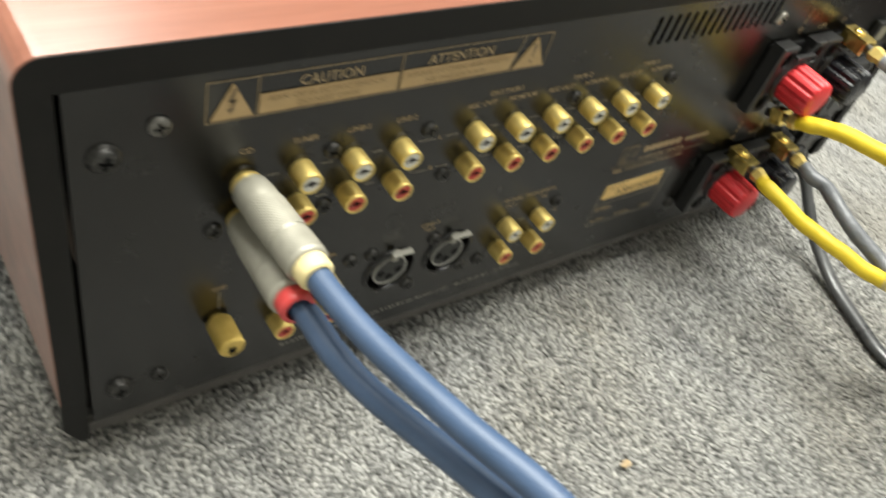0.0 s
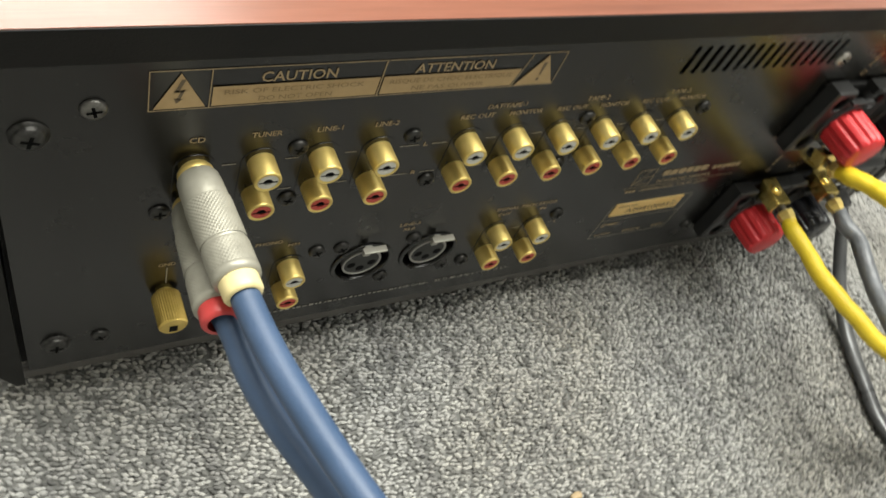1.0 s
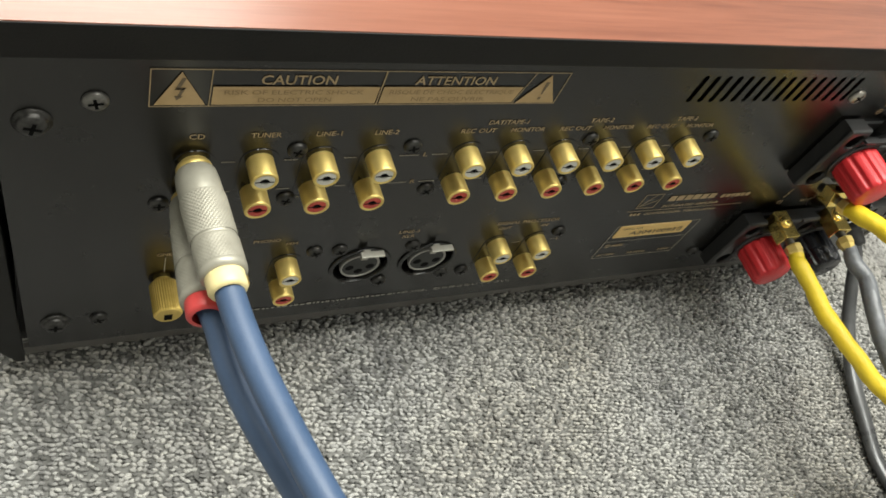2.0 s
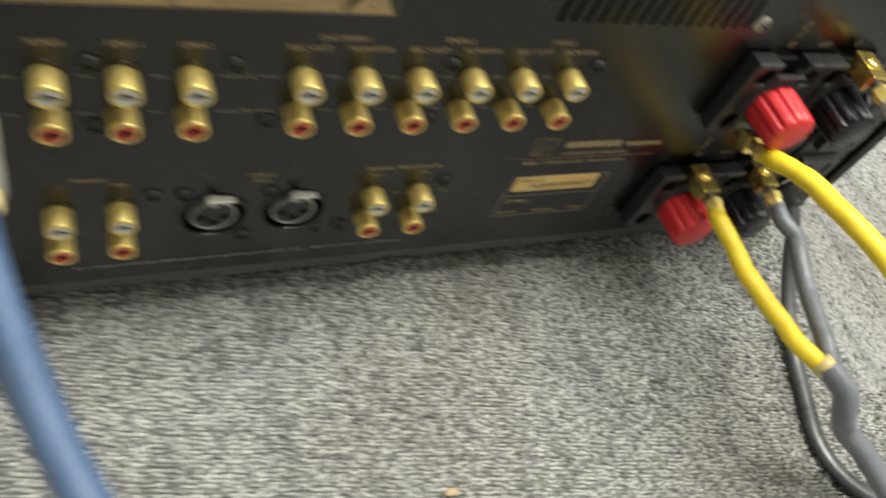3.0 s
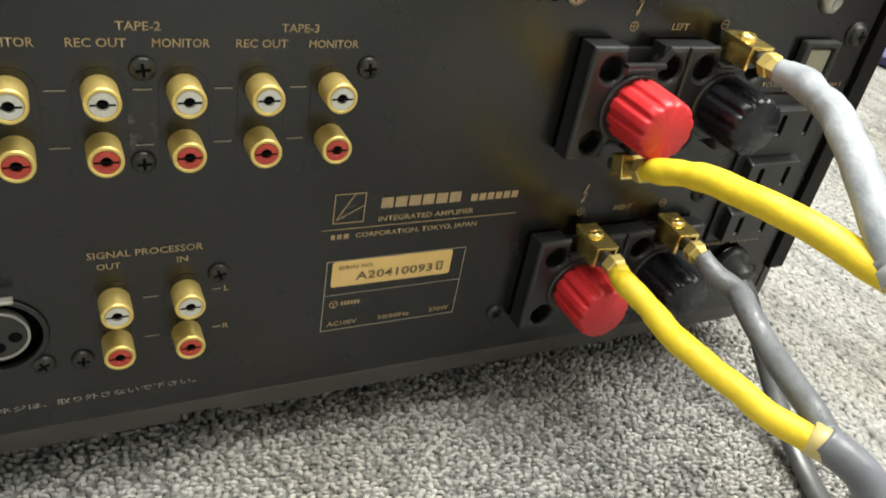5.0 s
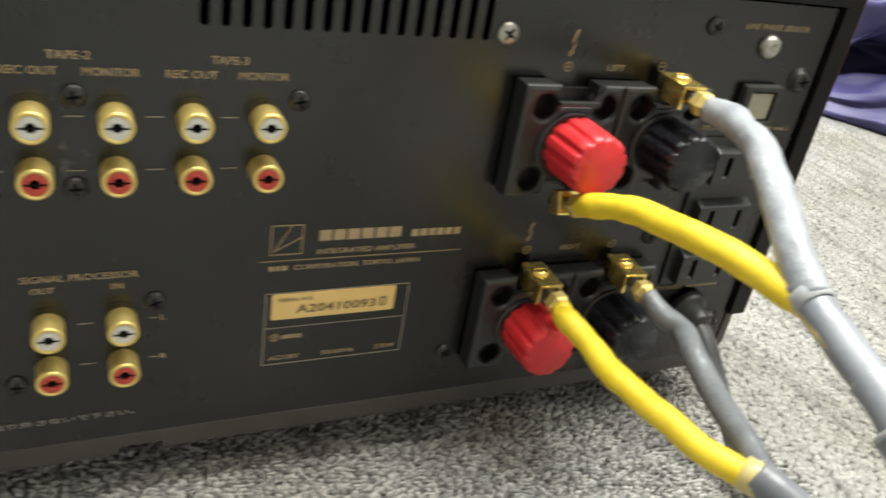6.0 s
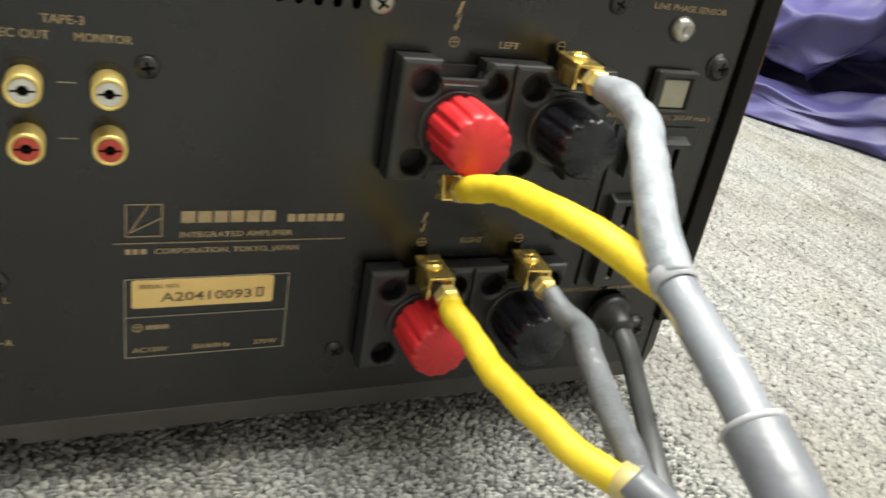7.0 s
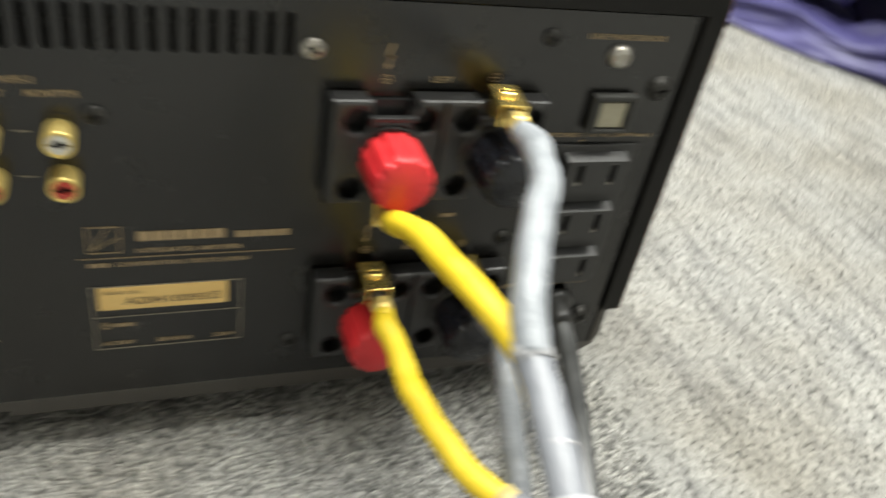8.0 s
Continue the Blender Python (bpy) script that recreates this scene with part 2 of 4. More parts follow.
_yx = YARN.node_tree.nodes.new("ShaderNodeMix")
_yx.data_type, _yx.blend_type = "RGBA", "MULTIPLY"
_yx.inputs[0].default_value = 0.8
join(YARN, _ym, 2, _yx, 6)
join(YARN, _yv, "Color", _yx, 7)
join(YARN, _yx, 2, bsdf(YARN), "Base Color")
_yf = node(YARN, "ShaderNodeTexNoise", Scale=1100.0, Detail=3.0)
join(YARN, _yt, "Object", _yf, "Vector")
_yb = node(YARN, "ShaderNodeBump", Strength=0.7, Distance=0.0006)
join(YARN, _yf, "Fac", _yb, "Height")
join(YARN, _yb, "Normal", bsdf(YARN), "Normal")

# The carpet beyond the near tufts: the same tones as small cells with relief.
CARPET = material("carpet_ground", (0.25, 0.25, 0.24), 0.95, 0.0, 0.0, 0.1)
_ct = CARPET.node_tree.nodes.new("ShaderNodeTexCoord")
_cv = node(CARPET, "ShaderNodeTexVoronoi", Scale=330.0)
join(CARPET, _ct, "Object", _cv, "Vector")
_cs = CARPET.node_tree.nodes.new("ShaderNodeSeparateColor")
join(CARPET, _cv, "Color", _cs, 0)
_cr = ramp(CARPET, _cs, "Red", [(0.0, (0.16, 0.16, 0.152)), (0.45, (0.28, 0.28, 0.263)), (1.0, (0.4, 0.397, 0.372))])
join(CARPET, _cr, "Color", bsdf(CARPET), "Base Color")
_cb = node(CARPET, "ShaderNodeBump", Strength=0.8, Distance=0.002)
_cb.invert = True
join(CARPET, _cv, "Distance", _cb, "Height")
join(CARPET, _cb, "Normal", bsdf(CARPET), "Normal")

# Dark tone of a sheet under the loops, painting the shade in their gaps.
GAP_SHADE = worn(material("loop_gap_shade", (0.15, 0.15, 0.14), 0.95, 0.0, 0.0, 0.1), (0.09, 0.09, 0.085), (0.21, 0.209, 0.195), 330)

# Thin purple nylon with a soft sheen.
NYLON = worn(material("purple_nylon", (0.12, 0.1, 0.3), 0.5), (0.043, 0.039, 0.126), (0.074, 0.068, 0.205), 12, (0.42, 0.52), 0.3, 900)
NYLON_IN = worn(material("navy_lining", (0.03, 0.03, 0.1), 0.5), (0.028, 0.027, 0.085), (0.045, 0.043, 0.13), 14, (0.45, 0.6), 0.3, 900)

# ---- mesh helpers (lengths in millimetres unless said otherwise) ----
MM = 0.001


def link_mesh(name, me, mat, parent, label="", smooth=False):
    ob = new(name, me)
    if mat is not None and not me.materials:
        me.materials.append(mat)
    if smooth:
        me.shade_smooth()
    ob.parent = parent
    return tagged(ob, label)


def part(name, bm, mat, parent, label="", smooth=False):
    me = bpy.data.meshes.new(name)
    bm.normal_update()
    bm.to_mesh(me)
    bm.free()
    return link_mesh(name, me, mat, parent, label, smooth)


def box(bm, x0, x1, y0, y1, z0, z1, bevel=0.0, segments=2):
    r = bmesh.ops.create_cube(bm, size=1.0)
    vs = r["verts"]
    bmesh.ops.scale(bm, vec=((x1 - x0) * MM, (y1 - y0) * MM, (z1 - z0) * MM), verts=vs)
    bmesh.ops.translate(bm, vec=((x0 + x1) / 2 * MM, (y0 + y1) / 2 * MM, (z0 + z1) / 2 * MM), verts=vs)
    if bevel:
        es = list({e for v in vs for e in v.link_edges})
        bmesh.ops.bevel(bm, geom=es, offset=bevel * MM, segments=segments, profile=0.6, affect="EDGES")
    return bm


def lathe(bm, profile, seg=32, wave=None):
    """Turns (radius, height) about the y axis; height grows towards -y. wave(angle, row) scales the radius."""
    rings = []
    for row, (r, h) in enumerate(profile):
        if r <= 1e-6:
            rings.append([bm.verts.new((0, -h * MM, 0))])
            continue
        ring = []
        for k in range(seg):
            a = 2 * math.pi * k / seg
            s = r * (wave(a, row) if wave else 1.0) * MM
            ring.append(bm.verts.new((s * math.cos(a), -h * MM, s * math.sin(a))))
        rings.append(ring)
    for a, b in zip(rings, rings[1:]):
        for k in range(seg):
            n = (k + 1) % seg
            if len(a) == 1 and len(b) == 1:
                continue
            if len(a) == 1:
                bm.faces.new((a[0], b[n], b[k]))
            elif len(b) == 1:
                bm.faces.new((a[k], a[n], b[0]))
            else:
                bm.faces.new((a[k], a[n], b[n], b[k]))
    bmesh.ops.recalc_face_normals(bm, faces=bm.faces)
    return bm


def circle(cx, cy, r, n=24):
    return [(cx + r * math.cos(2 * math.pi * k / n), cy + r * math.sin(2 * math.pi * k / n)) for k in range(n)]


def rounded(x0, x1, z0, z1, r, n=5):
    out = []
    for cx, cz, a0 in ((x1 - r, z1 - r, 0), (x0 + r, z1 - r, 90), (x0 + r, z0 + r, 180), (x1 - r, z0 + r, 270)):
        out += [(cx + r * math.cos(radians(a0 + 90 * k / n)), cz + r * math.sin(radians(a0 + 90 * k / n))) for k in range(n + 1)]
    return out


def plate_mesh(name, loops, y0, y1, bevel=0.0):
    """A flat plate in the x-z plane from y0 (front) to y1 (back) with the given outline and holes."""
    cu = bpy.data.curves.new(name, "CURVE")
    cu.dimensions, cu.fill_mode = "2D", "BOTH"
    cu.extrude, cu.bevel_depth, cu.bevel_resolution, cu.offset = (y1 - y0) / 2 - bevel, bevel, 1, -bevel
    for loop in loops:
        sp = cu.splines.new("POLY")
        sp.points.add(len(loop) - 1)
        for p, (x, z) in zip(sp.points, loop):
            p.co = (x, z, 0, 1)
        sp.use_cyclic_u = True
    tmp = new("tmp", cu)
    bpy.context.view_layer.update()
    me = bpy.data.meshes.new_from_object(tmp.evaluated_get(bpy.context.evaluated_depsgraph_get()))
    bpy.data.objects.remove(tmp)
    bpy.data.curves.remove(cu)
    bm = bmesh.new()
    bm.from_mesh(me)
    bmesh.ops.remove_doubles(bm, verts=bm.verts, dist=0.001)
    bm.to_mesh(me)
    bm.free()
    mid = (y0 + y1) / 2
    me.transform(Matrix(((MM, 0, 0, 0), (0, 0, -MM, mid * MM), (0, MM, 0, 0), (0, 0, 0, 1))))
    me.name = name
    me.shade_flat()
    return me


def smooth_path(points, per=10):
    """A Catmull-Rom run through the points (metres)."""
    p = [Vector(q) * MM for q in points]
    p = [2 * p[0] - p[1], *p, 2 * p[-1] - p[-2]]
    out = []
    for i in range(1, len(p) - 2):
        a, b, c, d = p[i - 1 : i + 3]
        for k in range(per):
            t = k / per
            out.append(0.5 * (2 * b + (c - a) * t + (2 * a - 5 * b + 4 * c - d) * t * t + (3 * b - a - 3 * c + d) * t ** 3))
    out.append(p[-2])
    return out


def tube(bm, line, radius, seg=20, flat=1.0, caps=True):
    """Sweeps a circle along the line. radius(s) in mm at the share s of the length; flat squeezes it upright."""
    total = [0.0]
    for a, b in zip(line, line[1:]):
        total.append(total[-1] + (b - a).length)
    up = Vector((0, 0, 1))
    rings = []
    for i, q in enumerate(line):
        t = (line[min(i + 1, len(line) - 1)] - line[max(i - 1, 0)]).normalized()
        side = t.cross(up)
        side = side.normalized() if side.length > 1e-4 else Vector((1, 0, 0))
        top = side.cross(t).normalized()
        s = total[i] / total[-1]
        ring = []
        for k in range(seg):
            a = 2 * math.pi * k / seg
            r = radius(s, a) * MM
            ring.append(bm.verts.new(q + side * (r * math.cos(a)) + top * (r * flat * math.sin(a))))
        rings.append(ring)
    for a, b in zip(rings, rings[1:]):
        for k in range(seg):
            n = (k + 1) % seg
            bm.faces.new((a[k], a[n], b[n], b[k]))
    if caps:
        bm.faces.new(rings[0][::-1])
        bm.faces.new(rings[-1])
    bmesh.ops.recalc_face_normals(bm, faces=bm.faces)
    return bm


def crinkle(base, most, freq, seed):
    """A radius that swells and pinches a little along a sleeve."""
    def f(s, a):
        amount = most * (1.35 - 0.9 * s)
        return base * (1 + amount * noise.noise((s * freq, seed, 0)) + 0.5 * amount * noise.noise((s * freq * 2.3, seed + 5, 1.3 * math.cos(a))))
    return f


# ---- room ----
X0, X1, Y0, Y1 = -2.2, 3.4, -2.4, 4.0


def slab(name, label, mat, x0, x1, y0, y1, z0, z1, category):
    bm = bmesh.new()
    box(bm, x0 * 1000, x1 * 1000, y0 * 1000, y1 * 1000, z0 * 1000, z1 * 1000)
    ob = part(name, bm, mat, None)
    return tagged(ob, label, category, "", "structure")


slab("floor", "speckled grey and oatmeal looped carpet floor", CARPET, X0, X1, Y0, Y1, -0.05, -0.0018, "floor")
slab("ceiling", "plain pale grey ceiling", WALL, X0, X1, Y0, Y1, CEIL, CEIL + 0.1, "ceiling")
slab("wall_north", "plain pale grey painted wall", WALL, X0, X1, Y1, Y1 + 0.1, -0.05, CEIL + 0.1, "wall")
slab("wall_south", "plain pale grey painted wall", WALL, X0, X1, Y0 - 0.1, Y0, -0.05, CEIL + 0.1, "wall")
slab("wall_east", "plain pale grey painted wall", WALL, X1, X1 + 0.1, Y0 - 0.1, Y1 + 0.1, -0.05, CEIL + 0.1, "wall")
slab("wall_west", "plain pale grey painted wall", WALL, X0 - 0.1, X0, Y0 - 0.1, Y1 + 0.1, -0.05, CEIL + 0.1, "wall")


# Stretches of floor whose loops are built: x from, x to, y from, y to, pitch of the loops.
PILE = [(-0.13, 0.58, -0.27, 0.03, 0.002), (0.458, 0.98, 0.03, 0.48, 0.0022), (-0.20, 0.02, 0.03, 0.36, 0.0023), (0.58, 0.98, -0.22, 0.03, 0.0022)]
bm = bmesh.new()
edge = [(-0.13, -0.27), (0.58, -0.27), (0.58, -0.22), (0.98, -0.22), (0.98, 0.48), (0.458, 0.48), (0.458, 0.03), (0.02, 0.03), (0.02, 0.36), (-0.2, 0.36), (-0.2, 0.03), (-0.13, 0.03)]
upper_rim = [bm.verts.new((x, y, -0.0014)) for x, y in edge]
lower_rim = [bm.verts.new((x, y, -0.0019)) for x, y in edge]
bm.faces.new(upper_rim)
bm.faces.new(lower_rim[::-1])
for k in range(len(edge)):
    m = (k + 1) % len(edge)
    bm.faces.new((upper_rim[k], lower_rim[k], lower_rim[m], upper_rim[m]))
tagged(part("loop_gap_shade", bm, GAP_SHADE, None), "dark sheet standing in for the shade between the loops of the carpet", "carpet", "", "structure")


def carpet_tufts():
    """Loops of yarn in uneven rows, askew to the amplifier, over the stretch of floor round it: small leaning domes, some higher than others."""
    rng = np.random.default_rng(7)
    skew = radians(-13)
    spots = []
    for x0, x1, y0, y1, step in PILE:
        reach = 0.62 * math.hypot(x1 - x0, y1 - y0)
        gx, gy = np.meshgrid(np.arange(-reach, reach, step * 1.12), np.arange(-reach, reach, step * 0.92))
        gx = gx + rng.uniform(0, step, gx.shape[0])[:, None]
        gx = gx + rng.normal(0, 0.34, gx.shape) * step
        gy = gy + rng.normal(0, 0.11, gy.shape) * step + 0.0005 * np.sin(gx * 70) + 0.0007 * np.sin(gx * 27 + 1)
        px = (x0 + x1) / 2 + gx * math.cos(skew) - gy * math.sin(skew)
        py = (y0 + y1) / 2 + gx * math.sin(skew) + gy * math.cos(skew)
        keep = (px > x0) & (px < x1) & (py > y0) & (py < y1)
        spots.append(np.stack([px[keep], py[keep], np.full(keep.sum(), step)], 1))
    c = np.concatenate(spots)
    n = len(c)
    size = c[:, 2]
    c = c[:, :2]
    turn = rng.normal(skew, 0.35, n)
    long, wide = rng.uniform(0.52, 0.9, n) * size, rng.uniform(0.31, 0.43, n) * size
    tall = rng.uniform(0.0001, 0.0009, n) - 0.0004 * (rng.random(n) < 0.1)
    far = (c[:, 0] > 0.47) & (c[:, 1] > -0.1)
    tall = np.where(far, np.maximum(tall, 0.0) * 0.35 - 0.0001, tall)
    long, wide = np.where(far, 1.35, 1.0) * long, np.where(far, 2.4, 1.0) * wide
    c = c + np.where(far, 0.32, 0.0)[:, None] * size[:, None] * rng.normal(0, 1, (n, 2))
    turn = np.where(far, turn + rng.normal(0, 0.7, n), turn)
    lean = rng.normal(0, 0.34, (n, 2)) * size[:, None]
    k = np.arange(5) * np.pi * 0.4
    ca, sa = np.cos(turn)[:, None], np.sin(turn)[:, None]
    v = np.empty((n, 11, 3))
    for first, fat, z, drift in ((0, 0.85, -0.0019, 0.0), (5, 1.0, 0.0, 0.45)):
        u, w = long[:, None] * fat * np.cos(k), wide[:, None] * fat * np.sin(k)
        v[:, first : first + 5, 0] = c[:, :1] + u * ca - w * sa + lean[:, :1] * drift
        v[:, first : first + 5, 1] = c[:, 1:] + u * sa + w * ca + lean[:, 1:] * drift
        v[:, first : first + 5, 2] = z + (tall[:, None] * 0.5 - 0.0003 if first else 0.0)
    v[:, 10, :2] = c + lean
    v[:, 10, 2] = tall
    faces = []
    for i in range(5):
        m = (i + 1) % 5
        faces += [(i, m, 5 + m), (i, 5 + m, 5 + i), (5 + i, 5 + m, 10)]
    faces = np.array(faces)
    idx = (faces[None] + (np.arange(n) * 11)[:, None, None]).reshape(-1)
    me = bpy.data.meshes.new("carpet_pile")
    me.vertices.add(n * 11)
    me.vertices.foreach_set("co", v.reshape(-1))
    me.loops.add(len(idx))
    me.loops.foreach_set("vertex_index", idx)
    me.polygons.add(len(idx) // 3)
    me.polygons.foreach_set("loop_start", np.arange(0, len(idx), 3))
    me.update(calc_edges=True)
    # Each tuft has its own tone, beyond the amplifier evened and darkened as self-shade.
    tone = rng.random(n)
    tone = np.where(far, 0.3 + 0.26 * (tone - 0.5), tone)
    me.attributes.new("tone", "FLOAT", "POINT").data.foreach_set("value", np.repeat(tone, 11).astype(np.float32))
    me.shade_smooth()
    ob = link_mesh("carpet_pile", me, YARN, None)
    tagged(ob, "grey and oatmeal looped yarn pile of the carpet", "carpet", "", "stuff")


carpet_tufts()

for lx, ly, lsx, lsy, watts in LIGHTS:
    lamp = tagged(new("unseen_ceiling_light"), "unseen flush white rectangular ceiling light, switched on", "ceiling light", "ceiling lights")
    lamp.location = (lx, ly, CEIL - 0.010)
    bm = bmesh.new()
    hx, hy = lsx * 500, lsy * 500
    for x0, x1, y0, y1 in ((-hx - 30, -hx, -hy - 30, hy + 30), (hx, hx + 30, -hy - 30, hy + 30), (-hx, hx, -hy - 30, -hy), (-hx, hx, hy, hy + 30)):
        box(bm, x0, x1, y0, y1, -40, 10, 2)
    part("light_housing", bm, WALL, lamp)
    bm = bmesh.new()
    box(bm, -hx, hx, -hy, hy, -8, 0)
    part("diffuser", bm, WHITE_INS, lamp, "white diffuser panel")

# ---- amplifier ----
amp = tagged(new("amplifier"), "cherry-veneered stereo amplifier with a black rear panel, standing on the carpet", "amplifier")
PL, PR, PB, PT = 23.9, 457.0, 25.6, 173.0  # rear panel
CL, CR, CT = 13.2, 466.4, 185.0  # case
XLR = [(142.0, 61.8), (171.0, 61.6)]
SLOTS = [240.8 + 5.27 * k for k in range(16)]
CORD_EXIT = (433.0, 52.0)

# Rear panel with its vents and sockets cut through.
holes = [rounded(x - 1.25, x + 1.25, 155.2, 168.4, 1.2, 3) for x in SLOTS]
holes += [circle(x, z, 11.6, 32) for x, z in XLR]
holes.append(circle(*CORD_EXIT, 6.0))
outline = [(PL, PB), (PR, PB), (PR, PT), (PL, PT)]
link_mesh("rear_panel", plate_mesh("rear_panel", [outline, *holes], 0, 1.5), PANEL, amp, "satin black painted rear panel with printed legends")

# Black border of the case round the panel, the veneered sleeve and the steel base.
def arch_loop(inset, foot):
    """The case's outline, rounded at its upper corners, pulled in by inset."""
    r, left, right, top = 8 - inset, CL + inset, CR - inset, CT - inset
    loop = [(left, foot)] + [(left + r - r * math.cos(radians(a)), top - r + r * math.sin(radians(a))) for a in range(0, 91, 15)]
    return loop + [(right - r + r * math.sin(radians(a)), top - r + r * math.cos(radians(a))) for a in range(0, 91, 15)] + [(right, foot)]


inner = [(458.1, 45.5), (458.1, 174.0), (21.9, 174.0), (21.9, 45.5)]
link_mesh("rear_border", plate_mesh("rear_border", [arch_loop(0.35, 45.5) + inner], -2.0, 3.0, 0.25), EDGE, amp, "matt black rear edge of the case")
arch_in = [(CR - 8.6, 45.5), (CR - 8.6, CT - 10.4), (CL + 8.6, CT - 10.4), (CL + 8.6, 45.5)]
link_mesh("case_sleeve", plate_mesh("case_sleeve", [arch_loop(0.6, 45.5) + arch_in], 3.0, 440, 0.2), EDGE, amp, "black core of the case sleeve")
skin = arch_loop(0.0, 45.5)
link_mesh("veneer", plate_mesh("veneer", [skin + arch_loop(0.34, 45.5)[::-1]], -1.7, 440.2), WOOD, amp, "lacquered cherry veneer skin of the case")
base = [(22.1, 25.8), (22.1, 15.7), (217.0, 15.7), (217.6, 19.6), (230.2, 19.6), (230.8, 16.2), (453.5, 16.8), (460.4, 24.0), (462.0, 31.0), (462.0, 45.0)]
base += [(458.2, 45.0), (458.2, 25.8)]
me = plate_mesh("base_lip", [base], -0.12, 2.0, 0.1)
for v in me.vertices:
    v.co.y += max(0.0, 26.0 * MM - v.co.z) * 0.25
link_mesh("base_lip", me, LIP, amp, "black steel lip of the base, folded under, coloured grey as if lit")
corner = plate_mesh("base_corner", [[(13.4, 45.0), (13.4, 27.0), (19.0, 15.7), (22.0, 15.7), (22.0, 45.0)]], -0.4, 2.0, 0.4)
link_mesh("base_corner", corner, EDGE, amp, "black corner of the base")
bm = bmesh.new()
box(bm, 18, 460, 9.0, 439, 15.9, 22)
part("base_plate", bm, EDGE, amp)
bm = bmesh.new()
box(bm, 12, 467.5, 440.4, 452, 16, 184, 2)
part("front_panel", bm, EDGE, amp)
bm = bmesh.new()
box(bm, 40, 440, 60, 400, 24, 140, 3)
part("inner_chassis", bm, INSIDE, amp)
bm = bmesh.new()
lathe(bm, [(0, 0), (17, 0), (19, 2), (19, 14), (16, 15.9), (0, 15.9)], 28)
foot_mesh = bpy.data.meshes.new("foot")
bmesh.ops.rotate(bm, cent=(0, 0, 0), matrix=Matrix.Rotation(-math.pi / 2, 3, "X"), verts=bm.verts)
bm.to_mesh(foot_mesh)
bm.free()
for x, y in ((60, 60), (422, 60), (60, 390), (422, 390)):
    link_mesh("foot", foot_mesh, PLASTIC, amp).location = (x * MM, y * MM, 0)


def screw_mesh(name, r, height, washer):
    bm = bmesh.new()
    prof = [(r * 0.98, 0), (r, height * 0.35), (r * 0.86, height * 0.8), (r * 0.5, height)]
    if washer:
        prof = [(r * 1.22, 0), (r * 1.22, 0.5), (r * 1.0, 0.55)] + [(a, h + 0.5) for a, h in prof[1:]]
    h = prof[-1][1]
    lathe(bm, prof + [(0, h + 0.02)], 24)
    # Cross recess as a flat near-black plus, its shade put into the colour.
    for a in (0.35, 0.35 + math.pi / 2):
        r0, w = r * 0.56, r * 0.13
        c, s = math.cos(a), math.sin(a)
        vs = [bm.verts.new(((u * c - t * s) * MM, -(h + 0.1) * MM, (u * s + t * c) * MM)) for u, t in ((-r0, -w), (r0, -w), (r0, w), (-r0, w))]
        f = bm.faces.new(vs)
        f.material_index = 1
    me = bpy.data.meshes.new(name)
    bm.to_mesh(me)
    bm.free()
    return me


DULL_SCREW = screw_mesh("screw", 3.3, 1.5, False)
SMALL_SCREW, BIG_SCREW, NICKEL_SCREW = screw_mesh("screw", 3.1, 1.5, False), screw_mesh("screw", 3.9, 2.2, True), screw_mesh("screw", 3.5, 1.5, False)
for me, mat in ((SMALL_SCREW, STEEL_BLACK), (BIG_SCREW, STEEL_BLACK), (NICKEL_SCREW, STEEL), (DULL_SCREW, STEEL_MID)):
    me.materials.append(mat)
    me.materials.append(HOLE_SHADE)
    for p in me.polygons:
        p.use_smooth = p.material_index == 0
small = [(103.1, 135.6), (140.9, 135.6), (153.5, 111.5), (209.9, 136.2), (209.4, 111.4), (266.6, 136.0), (228.4, 74.6), (325.8, 43.3), (403.2, 164.0)]
small += [(103.8, 110.8), (120.9, 75.6), (130.7, 75.1), (160.9, 73.6), (181.0, 50.0), (153.4, 48.6), (191.0, 49.8), (64.6, 111.9), (403.1, 85.6), (47.4, 42.9)]
turns = random.Random(3)
for x, z in small:
    ob = link_mesh("screw", SMALL_SCREW, None, amp)
    ob.location, ob.rotation_euler = (x * MM, 0, z * MM), (0, turns.uniform(0, 3), 0)
for x, z in ((32.9, 150.2), (33.2, 42.9), (449.4, 147.0), (448.4, 42.9)):
    ob = link_mesh("screw", BIG_SCREW, None, amp)
    ob.location, ob.rotation_euler = (x * MM, 0, z * MM), (0, turns.uniform(0, 3), 0)
for x, z in ((47.5, 157.9), (326.8, 157.7)):
    ob = link_mesh("screw", NICKEL_SCREW if x > 100 else DULL_SCREW, None, amp, "bright nickel-plated screw" if x > 100 else "dull nickel-plated screw")
    ob.location, ob.rotation_euler = (x * MM, 0, z * MM), (0, turns.uniform(0, 3), 0)

# Phono sockets: gold barrels with white (upper) or red (lower) insulators.
bm = bmesh.new()
lathe(bm, [(4.2, 0), (4.2, 7.3), (4.08, 7.75), (3.8, 7.9), (3.2, 7.85), (3.0, 7.2), (3.0, 6.4)], 32)
JACK = bpy.data.meshes.new("phono_socket")
bm.to_mesh(JACK)
bm.free()
JACK.materials.append(GOLD)
JACK.shade_smooth()


def insulator(mat):
    bm = bmesh.new()
    lathe(bm, [(3.1, 7.6), (2.9, 7.78), (1.5, 7.78), (1.3, 7.5), (1.3, 2.2)], 24)
    me = bpy.data.meshes.new("insulator")
    bm.to_mesh(me)
    bm.free()
    me.materials.append(mat)
    return me


